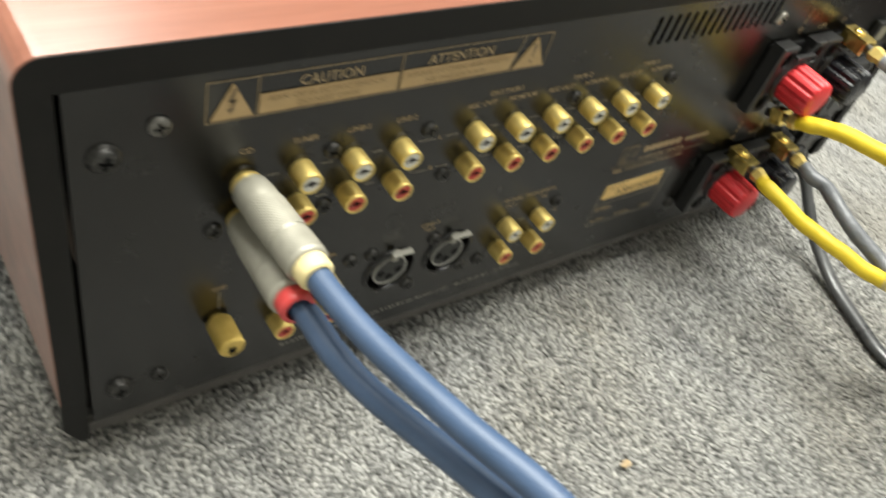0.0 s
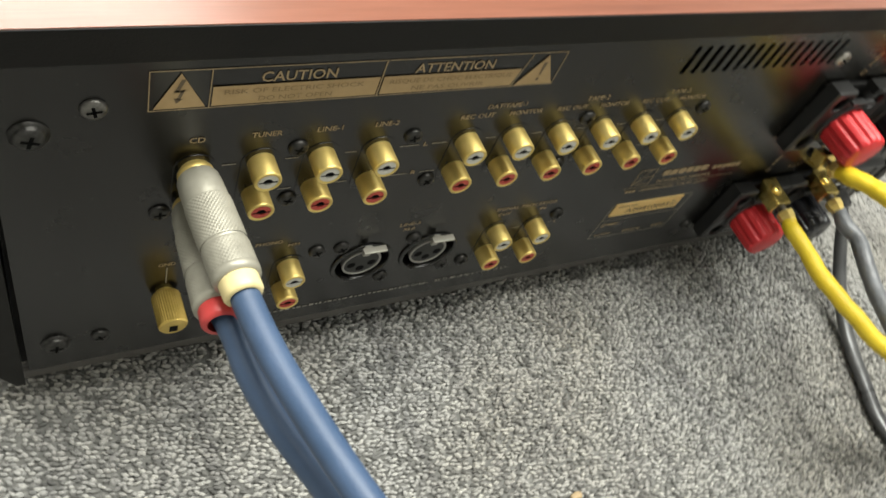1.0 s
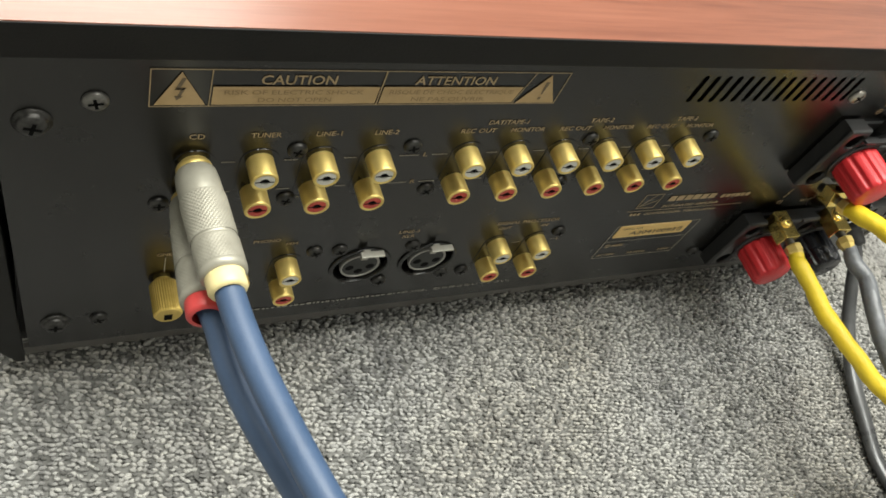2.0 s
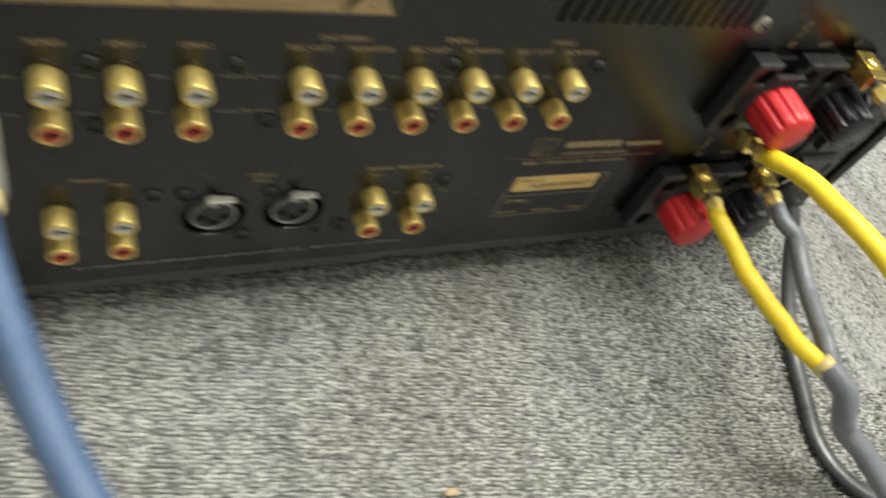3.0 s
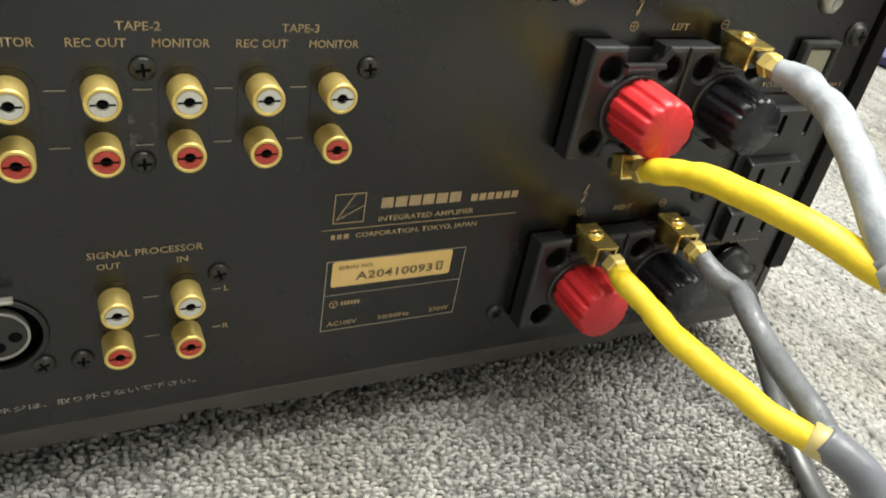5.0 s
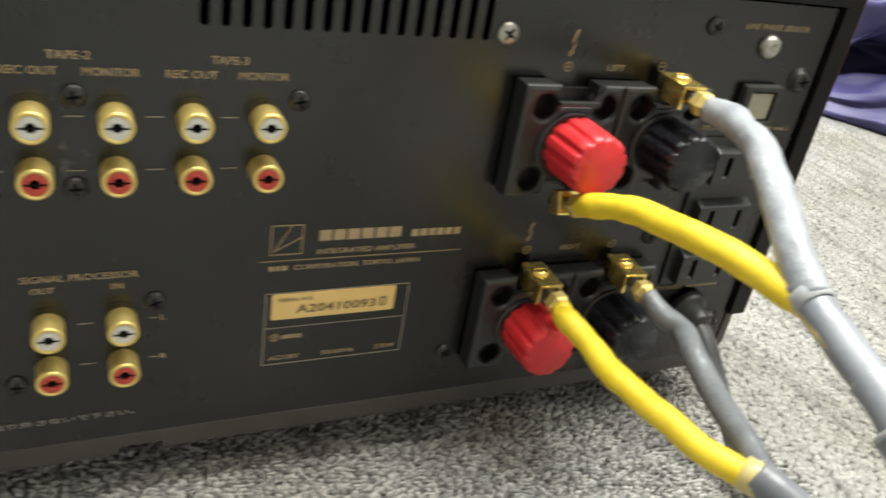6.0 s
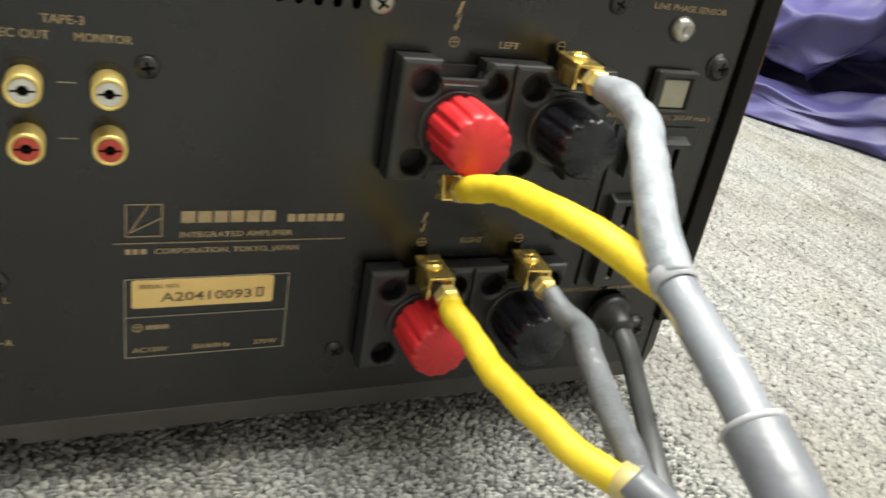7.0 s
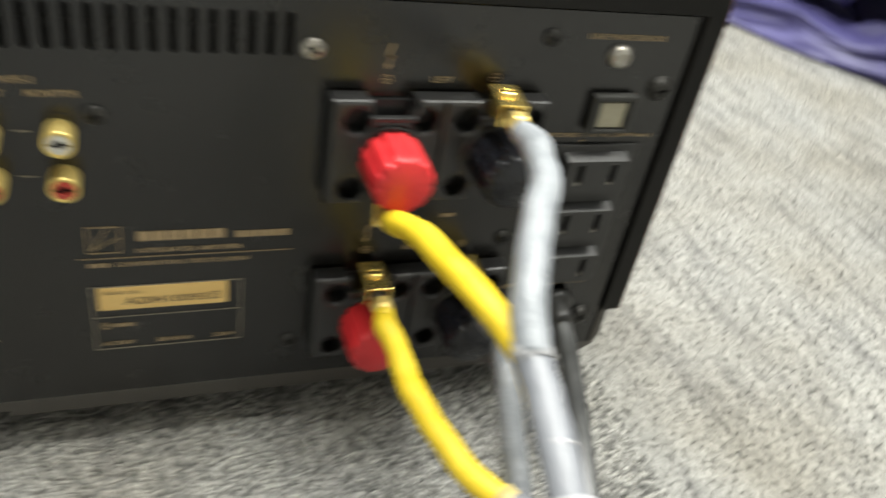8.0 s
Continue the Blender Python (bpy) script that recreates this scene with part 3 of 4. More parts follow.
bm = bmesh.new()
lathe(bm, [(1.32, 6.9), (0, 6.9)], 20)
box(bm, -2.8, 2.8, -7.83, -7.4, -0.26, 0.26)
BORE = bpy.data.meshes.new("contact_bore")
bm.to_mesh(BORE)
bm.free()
BORE.materials.append(HOLE_SHADE)
INS_W, INS_R = insulator(WHITE_INS), insulator(RED_INS)
PAIR_PLATE = plate_mesh("socket_plate", [rounded(-6.0, 6.0, -13.4, 13.4, 5.8, 6)], -0.25, 0, 0.1)
PAIR_PLATE.materials.append(PANEL)
COLUMNS = [73.5, 92.5, 111.4, 130.2, 162.2, 181.2, 200.2, 219.3, 238.3, 257.3]
PAIRS = [(x, 130.6, 115.9) for x in COLUMNS] + [(92.3, 69.2, 54.6), (111.2, 69.2, 54.6), (200.2, 69.2, 54.6), (219.2, 69.2, 54.6)]
for x, zl, zr in PAIRS:
    link_mesh("socket_plate", PAIR_PLATE, None, amp).location = (x * MM, 0, (zl + zr) / 2 * MM)
    for z, ins, word in ((zl, INS_W, "white"), (zr, INS_R, "red")):
        jack = link_mesh("phono_socket", JACK, None, amp, f"gold-plated phono socket with a {word} insulator")
        jack.location = (x * MM, -0.0002, (z + 0.1) * MM)
        link_mesh("insulator", ins, None, jack, f"{word} plastic insulator")
        link_mesh("contact_bore", BORE, None, jack)

# Balanced sockets.
for x, z in XLR:
    bm = bmesh.new()
    lathe(bm, [(11.5, -8), (11.5, 0), (12.6, 0), (12.6, 0.5), (12.3, 0.9), (11.2, 1.0), (10.9, 0.6), (10.9, -8)], 40)
    sock = part("balanced_socket", bm, PANEL, amp, "black balanced three-pole socket", True)
    sock.location = (x * MM, 0, z * MM)
    bm = bmesh.new()
    lathe(bm, [(7.7, -2.4), (8.0, -0.3), (8.0, 0.3), (7.85, 0.5), (7.35, 0.5), (7.2, 0.3), (7.0, -2)], 40)
    part("metal_ring", bm, RING_METAL, sock, "nickel-plated ring", True)
    bm = bmesh.new()
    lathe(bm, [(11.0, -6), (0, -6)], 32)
    part("socket_floor", bm, HOLE_SHADE, sock)
    bm = bmesh.new()
    lathe(bm, [(7.25, 0.0), (7.0, 0.25), (0, 0.25)], 32)
    part("contact_insert", bm, INSERT, sock)
    # Contact holes as flat discs, their inner shade painted near-black.
    bm = bmesh.new()
    for a in (200, 340, 270):
        d = bmesh.ops.create_circle(bm, cap_ends=True, radius=1.75 * MM, segments=16)["verts"]
        bmesh.ops.rotate(bm, cent=(0, 0, 0), matrix=Matrix.Rotation(math.pi / 2, 3, "X"), verts=d)
        bmesh.ops.translate(bm, vec=(4.5 * math.cos(radians(a)) * MM, -0.00038, (4.5 * math.sin(radians(a)) + 0.9) * MM), verts=d)
    part("contact_holes", bm, HOLE_SHADE, sock)
    bm = bmesh.new()
    box(bm, -4.2, 5.2, -5.4, -2.7, 14.0, 14.8, 0.3)
    box(bm, -2.6, 0.2, -2.9, -1.7, 8.6, 14.4, 0.3)
    part("latch_tab", bm, TAB_STEEL, sock, "grey metal release tab")

# Earth post: knurled gold thumb nut.
bm = bmesh.new()
lathe(bm, [(3.0, 0), (3.0, 1.5), (4.6, 1.6), (4.75, 2.2), (4.75, 13.4), (4.3, 14.0), (0, 14.0)], 108, lambda a, row: 1.0 + (0.02 if 3 <= row <= 4 else 0) * (1 if int(round(a / (2 * math.pi) * 108)) % 3 == 0 else -1))
post = part("earth_post", bm, GOLD_PAINT, amp, "knurled gold earth terminal")
post.location = (68.2 * MM, 0, 65.0 * MM)
bm = bmesh.new()
box(bm, -1.35, 1.35, -14.1, -13.0, -3.0, 0.6)
part("slot", bm, HOLE_SHADE, post)

# Loudspeaker terminals.
BLOCKS = [(351.4, 125.4, RED_KNOB), (387.4, 125.4, BLACK_KNOB), (351.4, 57.2, RED_KNOB), (387.4, 57.2, BLACK_KNOB)]
w, h = 16.8, 17.2
shape = [(-19.0, -h), (-6.4, -h), (-5.0, -h + 4.6), (5.0, -h + 4.6), (6.4, -h), (w, -h), (w, h + 2.4), (9.4, h + 2.4), (5.4, h - 4.4), (-5.4, h - 4.4), (-6.6, h + 2.4), (-19.0, h + 2.4)]
core = [(-19.0, -h), (-6.4, -h), (-6.0, -h + 9.0), (6.0, -h + 9.0), (6.4, -h), (w, -h), (w, h + 2.4), (7.6, h + 2.4), (6.6, h - 9.0), (-6.6, h - 9.0), (-7.6, h + 2.4), (-19.0, h + 2.4)]
wells = [circle(sx * 11.0, sz * 12.0 + 0.6, 4.1, 20) for sx in (-1, 1) for sz in (-1, 1)]
BLOCK = plate_mesh("terminal_block", [shape] + wells, -8.2, -4.6, 1.3)
CORE = plate_mesh("block_core", [core] + wells, -7.0, -1.0)
CORE.materials.append(PLASTIC)
BLOCK_BACK = plate_mesh("block_base", [rounded(-17.6, w - 0.4, -h + 0.4, h - 0.4, 1.0, 2)], -1.4, 0.0)
bm = bmesh.new()
box(bm, -7.4, 7.2, -10.4, -8.0, 13.6, 15.0, 0.3)
BAR = bpy.data.meshes.new("bridge_bar")
bm.to_mesh(BAR)
bm.free()
BAR.materials.append(PLASTIC)
BLOCK.materials.append(PLASTIC)
BLOCK_BACK.materials.append(PLASTIC)


def knob_mesh(mat):
    bm = bmesh.new()
    flutes = 12

    def wave(a, row):
        if row in (0, 1, 8):
            return 1.0
        groove = max(0.0, math.cos(a * flutes) - 0.2) / 0.8
        return 1.0 - 0.085 * groove ** 0.7 * (1.0 if row < 6 else 0.6 if row == 6 else 0.3)
    lathe(bm, [(0, 8.4), (9.4, 8.4), (10.1, 9.6), (10.1, 11.5), (9.9, 22.6), (9.7, 25.0), (9.2, 26.0), (8.5, 26.5), (0, 26.6)], 144, wave)
    me = bpy.data.meshes.new("knob")
    bm.to_mesh(me)
    bm.free()
    me.materials.append(mat)
    me.shade_smooth()
    return me


KNOBS = {RED_KNOB: knob_mesh(RED_KNOB), BLACK_KNOB: knob_mesh(BLACK_KNOB)}
bm = bmesh.new()
lathe(bm, [(0, 8.0), (11.6, 8.0), (11.6, 8.9), (11.0, 9.4), (8, 9.4)], 40)
COLLAR = bpy.data.meshes.new("collar")
bm.to_mesh(COLLAR)
bm.free()
COLLAR.materials.append(PLASTIC)
for x, z, mat in BLOCKS:
    word = "red" if mat is RED_KNOB else "black"
    blk = link_mesh("terminal_block", BLOCK, None, amp, f"black loudspeaker terminal block with a {word} knob")
    blk.location = (x * MM, 0, z * MM)
    link_mesh("block_core", CORE, None, blk)
    link_mesh("block_base", BLOCK_BACK, None, blk)
    link_mesh("bridge_bar", BAR, None, blk)
    link_mesh("collar", COLLAR, None, blk)
    link_mesh("knob", KNOBS[mat], None, blk, f"{word} fluted plastic screw knob").location = (0.0006, 0, 0.0003)

# Mains outlets.
bm = bmesh.new()
box(bm, 415, 448.6, -1.2, 0, 63.6, 125.4, 0.5)
part("outlet_plate", bm, PLASTIC, amp)
for z in (115.3, 93.8, 72.6):
    me = plate_mesh("mains_outlet", [rounded(-12.6, 12.6, -7.3, 7.3, 0.8, 2), rounded(-7.9, -5.4, -4.8, 3.8, 0.3, 1), rounded(5.4, 7.9, -4.8, 3.8, 0.3, 1)], -5.2, -1.0)
    for v in me.vertices:
        if v.co.y < -0.004 and v.co.z > 6.1 * MM:
            v.co.z -= 2.0 * MM
    out = link_mesh("mains_outlet", me, PLASTIC, amp, "black two-slot mains outlet")
    out.location = (431.8 * MM, 0, z * MM)
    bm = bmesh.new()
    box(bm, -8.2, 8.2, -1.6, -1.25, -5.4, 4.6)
    part("slot_floor", bm, HOLE_SHADE, out)
    for sx in (-6.65, 6.65):
        bm = bmesh.new()
        box(bm, sx - 1.2, sx + 1.2, -4.7, -1.3, -4.75, -3.9)
        part("contact", bm, STEEL, out, "dull metal contact in the slot")

# Push button, phase lamp, cord grip.
link_mesh("button_bezel", plate_mesh("button_bezel", [rounded(423.6, 440.4, 130.8, 145.4, 1.0, 2), rounded(426.6, 438.0, 132.4, 143.0, 0.4, 1)], -3.6, 0, 0.7), INSERT, amp)
bm = bmesh.new()
box(bm, 427.2, 437.4, -2.6, 0, 132.9, 142.4, 0.4)
part("push_button", bm, CREAM, amp, "cream square push button")
bm = bmesh.new()
lathe(bm, [(4.3, 0), (4.3, 0.6), (3.6, 2.2), (2.2, 3.0), (1.5, 3.0), (1.3, 2.2), (0, 2.2)], 32)
lamp_stud = part("phase_sensor", bm, STEEL, amp, "domed metal phase sensor stud", True)
lamp_stud.location = (429.6 * MM, 0, 158.4 * MM)
bm = bmesh.new()
lathe(bm, [(8.2, 0), (8.2, 3.2), (7.4, 4.0), (5.6, 4.0), (5.4, 11.0), (4.8, 12.0), (0, 12.0)], 28)
grip = part("cord_grip", bm, PLASTIC, amp, "black strain relief of the mains cord", True)
grip.location = (CORD_EXIT[0] * MM, 0, CORD_EXIT[1] * MM)
grip.rotation_euler = (radians(14), 0, 0)
cord = smooth_path([(433, -6, 51), (434.5, -16, 44), (436.5, -28, 30), (436, -46, 15), (431, -70, 5.5), (422.5, -96, 4), (415.5, -118, 4), (419, -137, 4), (434, -152, 4), (470, -172, 4), (540, -196, 4), (640, -190, 4), (760, -250, 4)], 9)
bm = bmesh.new()
tube(bm, cord, lambda s, a: 4.2 * (1 - 0.12 * abs(math.sin(a)) ** 8), 18, 0.8)
part("mains_cord", bm, CORD, amp, "flat black mains cord", True)

# ---- print on the panel ----
FACE = -0.00025
WORDS = []


def words(text, x0, x1, z, height, mat=INK, y=FACE):
    WORDS.append((text, x0, x1, z, height, mat, y))


def bars(name, quads, mat=INK, y=FACE, label=""):
    bm = bmesh.new()
    for q in quads:
        bm.faces.new([bm.verts.new((x * MM, y, z * MM)) for x, z in q])
    bmesh.ops.recalc_face_normals(bm, faces=bm.faces)
    for f in bm.faces:
        if f.normal.y > 0:
            f.normal_flip()
    return part(name, bm, mat, amp, label)


def rect(x0, x1, z0, z1):
    return [(x0, z0), (x1, z0), (x1, z1), (x0, z1)]


def stroke(x0, z0, x1, z1, w=0.3):
    dx, dz = x1 - x0, z1 - z0
    n = math.hypot(dx, dz)
    ox, oz = -dz / n * w / 2, dx / n * w / 2
    return [(x0 + ox, z0 + oz), (x0 - ox, z0 - oz), (x1 - ox, z1 - oz), (x1 + ox, z1 + oz)]


def outline_of(x0, x1, z0, z1, w=0.3):
    return [rect(x0, x1, z0, z0 + w), rect(x0, x1, z1 - w, z1), rect(x0, x0 + w, z0 + w, z1 - w), rect(x1 - w, x1, z0 + w, z1 - w)]


def ring(cx, cz, r, w=0.3, n=20):
    out = []
    for k in range(n):
        a, b = 2 * math.pi * k / n, 2 * math.pi * (k + 1) / n
        out.append([(cx + q * math.cos(t), cz + q * math.sin(t)) for q, t in ((r, a), (r, b), (r - w, b), (r - w, a))])
    return out


def flash(cx, z0, z1, s=1.0):
    zm, up = (z0 + z1) / 2, (z1 - z0) / 8.0
    return [[(cx + 0.2 * s, z1), (cx - 1.1 * s, zm - 0.2 * up), (cx - 0.2 * s, zm - 0.2 * up), (cx + 1.1 * s, z1)],
            [(cx - 1.1 * s, zm - 0.2 * up), (cx + 0.6 * s, zm - 0.3 * up), (cx + 1.1 * s, zm + 0.6 * up), (cx - 0.6 * s, zm + 0.5 * up)],
            [(cx + 1.1 * s, zm + 0.6 * up), (cx + 0.3 * s, zm + 0.4 * up), (cx - 0.6 * s, z0 + 1.4 * up), (cx + 0.1 * s, z0 + 1.2 * up)],
            [(cx - 1.1 * s, z0 + 1.8 * up), (cx - 0.6 * s, z0), (cx + 0.7 * s, z0 + 1.5 * up)]]


for text, x0, x1 in (("CD", 71.2, 75.5), ("TUNER", 88.3, 97.2), ("LINE-1", 107.6, 115.6), ("LINE-2", 126.1, 134.0)):
    words(text, x0, x1, 141.9, 2.1)
for x in (162.2, 200.2, 238.0):
    words("REC OUT", x - 6.4, x + 6.4, 141.5, 2.1)
for x in (181.0, 218.8, 256.5):
    words("MONITOR", x - 6.6, x + 6.6, 141.5, 2.1)
words("DAT/TAPE-1", 164.4, 179.3, 145.5, 2.1)
words("TAPE-2", 204.3, 214.2, 145.5, 2.1)
words("TAPE-3", 242.6, 252.2, 145.5, 2.1)
words("PHONO", 97.1, 106.7, 84.6, 1.9)
words("MM", 109.0, 113.3, 81.8, 1.7)
words("GND", 65.5, 71.0, 81.6, 1.7)
words("LINE-3", 152.0, 160.4, 83.2, 1.9)
words("XLR", 154.0, 159.4, 80.0, 1.8)
words("SIGNAL PROCESSOR", 194.2, 224.0, 83.4, 2.1)
words("OUT", 196.4, 202.4, 79.8, 1.9)
words("IN", 216.9, 219.9, 79.8, 1.9)
for x, z in ((146.2, 130.2), (229.9, 68.0)):
    words("L", x, x + 1.5, z, 1.9)
for x, z in ((146.0, 115.6), (229.7, 54.0)):
    words("R", x, x + 1.8, z, 1.9)
ties = []
for z in (131.0, 116.3):
    for a, b in ((81.0, 85.2), (99.8, 104.0), (118.8, 122.8), (137.6, 144.6), (149.2, 154.8), (169.6, 173.8), (188.4, 193.0), (207.6, 212.0), (226.6, 231.0), (245.6, 250.0)):
        ties.append(rect(a, b, z - 0.15, z + 0.15))
for z in (69.0, 54.9):
    ties += [rect(207.6, 211.8, z - 0.15, z + 0.15), rect(226.6, 229.0, z - 0.15, z + 0.15)]
ties += [rect(68.2, 68.5, 71.0, 80.4)]
for q in ties:
    bars("printed_line", [q], LINE_INK)
# Maker's mark and name as plain shapes; the rating plate below.
bars("printed_emblem", outline_of(261.0, 270.8, 87.4, 97.6, 0.35) + [stroke(262.0, 88.6, 267.2, 97.2, 0.35), stroke(262.0, 88.6, 270.4, 93.2, 0.35)], INK)
for k in range(6):
    bars("printed_bar", [rect(275.8 + 4.55 * k, 275.8 + 4.55 * k + 3.9, 91.6, 95.3)], INK)
    bars("printed_bar", [rect(306.2 + 2.95 * k, 306.2 + 2.95 * k + 2.4, 91.4, 94.0)], INK)
words("INTEGRATED AMPLIFIER", 275.6, 308.1, 87.0, 1.75)
bars("printed_rule", [rect(257.9, 324.5, 85.25, 85.55)], INK)
for x0, x1 in ((261.0, 262.3), (262.9, 264.4), (265.0, 266.6)):
    bars("printed_bar", [rect(x0, x1, 81.9, 83.6)], INK)
words("CORPORATION, TOKYO, JAPAN", 268.8, 310.2, 81.9, 1.7)
bars("rating_frame", outline_of(260.6, 308.3, 46.5, 73.9, 0.3) + [rect(260.8, 308.1, 60.7, 60.95)], LINE_INK)
words("AC100V", 262.7, 272.8, 48.3, 1.7)
words("50/60Hz", 280.1, 291.4, 48.3, 1.7)
words("270W", 298.7, 306.1, 48.3, 1.7)
bars("approval_mark", ring(264.2, 57.1, 1.5, 0.35) + [rect(263.3, 265.1, 57.3, 57.6), rect(264.0, 264.35, 56.0, 57.6)], INK)
for k in range(6):
    bars("printed_bar", [rect(266.6 + 1.1 * k, 266.6 + 1.1 * k + 0.8, 56.3, 57.9)], INK)
link_mesh("serial_sticker", plate_mesh("serial_sticker", [rounded(262.6, 303.6, 63.9, 73.2, 0.8, 3)], -0.25, 0), STICKER, amp, "gold foil serial number sticker")
words("SERIAL NO.", 264.6, 276.0, 70.6, 1.3, INK_DARK, -0.0005)
words("A20410093", 270.5, 297.0, 66.0, 3.0, INK_DARK, -0.0005)
bars("printed_bar", outline_of(298.4, 300.6, 66.0, 69.4, 0.5), INK_DARK, -0.0005)
# Terminal legends.
bars("flash_mark", flash(350.4, 151.6, 160.2), INK)
bars("flash_mark", flash(350.6, 86.6, 94.0), INK)
for x, z, plus in ((350.3, 148.6, True), (386.3, 149.8, False), (350.9, 83.3, True), (386.9, 83.6, False)):
    quads = ring(x, z, 1.6, 0.3) + [rect(x - 1.2, x + 1.2, z - 0.15, z + 0.15)]
    bars("polarity_mark", quads + ([rect(x - 0.15, x + 0.15, z - 1.2, z + 1.2)] if plus else []), INK)
words("LEFT", 365.1, 371.6, 147.8, 2.0)
words("RIGHT", 364.9, 372.8, 82.5, 2.0)
for x0, x1 in ((376.8, 378.8), (379.3, 381.6)):
    bars("printed_bar", [rect(x0, x1, 96.0, 97.6)], INK)
words("LINE PHASE SENSOR", 416.6, 445.8, 164.1, 1.9)
words("SWITCHED ( TOTAL 200W max )", 407.6, 452.8, 128.0, 1.6)
bars("printed_mark", [[(424.2, 126.8), (425.8, 126.8), (425.0, 125.6)], stroke(413.6, 127.0, 412.4, 122.0, 0.25)], INK)
words("UNSWITCHED", 404.5, 427.5, 60.6, 1.6)
for k in range(8):
    bars("printed_bar", [rect(430.2 + 2.0 * k, 431.7 + 2.0 * k, 60.8, 62.0)], INK)
# Notice along the lower edge: signs that cannot be made out.
notice = random.Random(11)
marks, x = [], 96.0
while x < 168:
    wide = notice.uniform(0.9, 2.0)
    marks.append(rect(x, x + wide, 34.4 + notice.uniform(0, 0.3), 35.3 + notice.uniform(0, 0.7)))
    x += wide + notice.uniform(0.5, 1.3)
for q in marks:
    bars("printed_bar", [q], NOTICE_INK)
words("ネジは、取り外さないで下さい。", 168.0, 222.0, 34.2, 2.0, NOTICE_INK)
# Warning label.
bars("warning_label", outline_of(60.0, 184.2, 155.4, 169.4, 0.3) + [rect(75.0, 75.3, 155.7, 169.1), rect(122.4, 122.8, 155.7, 169.1), stroke(168.4, 155.7, 171.6, 169.1, 0.3)], INK, FACE, "printed tan warning label frame")
bars("label_field", [rect(75.7, 122.0, 156.2, 163.1), [(123.2, 156.2), (167.9, 156.2), (169.4, 163.1), (123.2, 163.1)]], LABEL_GOLD, FACE - 0.0001)
bars("warning_triangle", [[(61.2, 156.2), (74.2, 156.2), (67.6, 168.4)]], LABEL_GOLD, FACE - 0.0001)
bars("warning_triangle", [[(169.4, 156.0), (183.6, 156.0), (177.4, 168.3)]], LABEL_GOLD, FACE - 0.0001)
bars("flash_mark", [[(68.0 + (x - 68.0) * 1.25, z) for x, z in q] for q in flash(67.6, 158.0, 166.4)], INK_DARK, FACE - 0.0002)
bars("exclamation_mark", [[(177.0, 160.0), (177.5, 160.0), (178.1, 165.4), (176.6, 165.4)], rect(176.7, 177.7, 157.6, 158.8)], INK_DARK, FACE - 0.0002)
words("CAUTION", 87.9, 108.7, 163.9, 3.5)
words("ATTENTION", 132.4, 158.6, 163.9, 3.5)
words("RISK OF ELECTRIC SHOCK", 78.7, 117.6, 160.2, 1.7, LABEL_INK, FACE - 0.0002)
words("DO NOT OPEN", 87.9, 108.5, 157.2, 1.7, LABEL_INK, FACE - 0.0002)
words("RISQUE DE CHOC ELECTRIQUE", 125.4, 166.6, 160.2, 1.7, LABEL_INK, FACE - 0.0002)
words("NE PAS OUVRIR", 133.0, 157.6, 157.2, 1.7, LABEL_INK, FACE - 0.0002)


def set_words():
    made = []
    for text, *rest in WORDS:
        cu = bpy.data.curves.new("lettering", "FONT")
        cu.body, cu.size, cu.resolution_u, cu.offset = text, 1.0, 2, 0.012
        made.append((new("tmp", cu), rest))
    bpy.context.view_layer.update()
    graph = bpy.context.evaluated_depsgraph_get()
    meshes = [bpy.data.meshes.new_from_object(ob.evaluated_get(graph)) for ob, _ in made]
    for (ob, (x0, x1, z, height, mat, y)), me in zip(made, meshes):
        cu = ob.data
        bpy.data.objects.remove(ob)
        bpy.data.curves.remove(cu)
        co = np.empty(len(me.vertices) * 3)
        me.vertices.foreach_get("co", co)
        co = co.reshape(-1, 3)
        lo, hi = co.min(0), co.max(0)
        top = max(hi[1], 0.3)
        out = np.empty_like(co)
        out[:, 0] = (x0 + (co[:, 0] - lo[0]) / (hi[0] - lo[0]) * (x1 - x0)) * MM
        out[:, 1] = y
        out[:, 2] = (z + np.maximum(co[:, 1], -0.15) / top * height) * MM
        me.vertices.foreach_set("co", out.reshape(-1))
        me.materials.clear()
        me.name = "lettering"
        me.update()
        link_mesh("lettering", me, mat, amp)


set_words()

# ---- cables ----


def point_along(ob, base, tip):
    """Turns a part made along -y so that it runs from base to tip (millimetres)."""
    a, b = Vector(base) * MM, Vector(tip) * MM
    ob.matrix_local = Matrix.Translation(a) @ (b - a).to_track_quat("-Y", "Z").to_matrix().to_4x4()


def knurl(bm, r, h0, h1, seg, rows, depth):
    """A sleeve with a crossed diamond knurl."""
    rings = []
    for i in range(rows + 1):
        h = h0 + (h1 - h0) * i / rows
        ring_v = []
        for k in range(seg):
            a = 2 * math.pi * k / seg
            u, v = k / seg * 68, i / rows * (h1 - h0) / 0.66
            d = abs(((u + v) % 2) - 1) * abs(((u - v) % 2) - 1)
            edge = 0.0 if i in (0, rows) else 1.0
            rr = (r - 0.7 * depth + depth * d * edge) * MM
            ring_v.append(bm.verts.new((rr * math.cos(a), -h * MM, rr * math.sin(a))))
        rings.append(ring_v)
    for a, b in zip(rings, rings[1:]):
        for k in range(seg):
            n = (k + 1) % seg
            bm.faces.new((a[k], a[n], b[n], b[k]))
    bmesh.ops.recalc_face_normals(bm, faces=bm.faces)


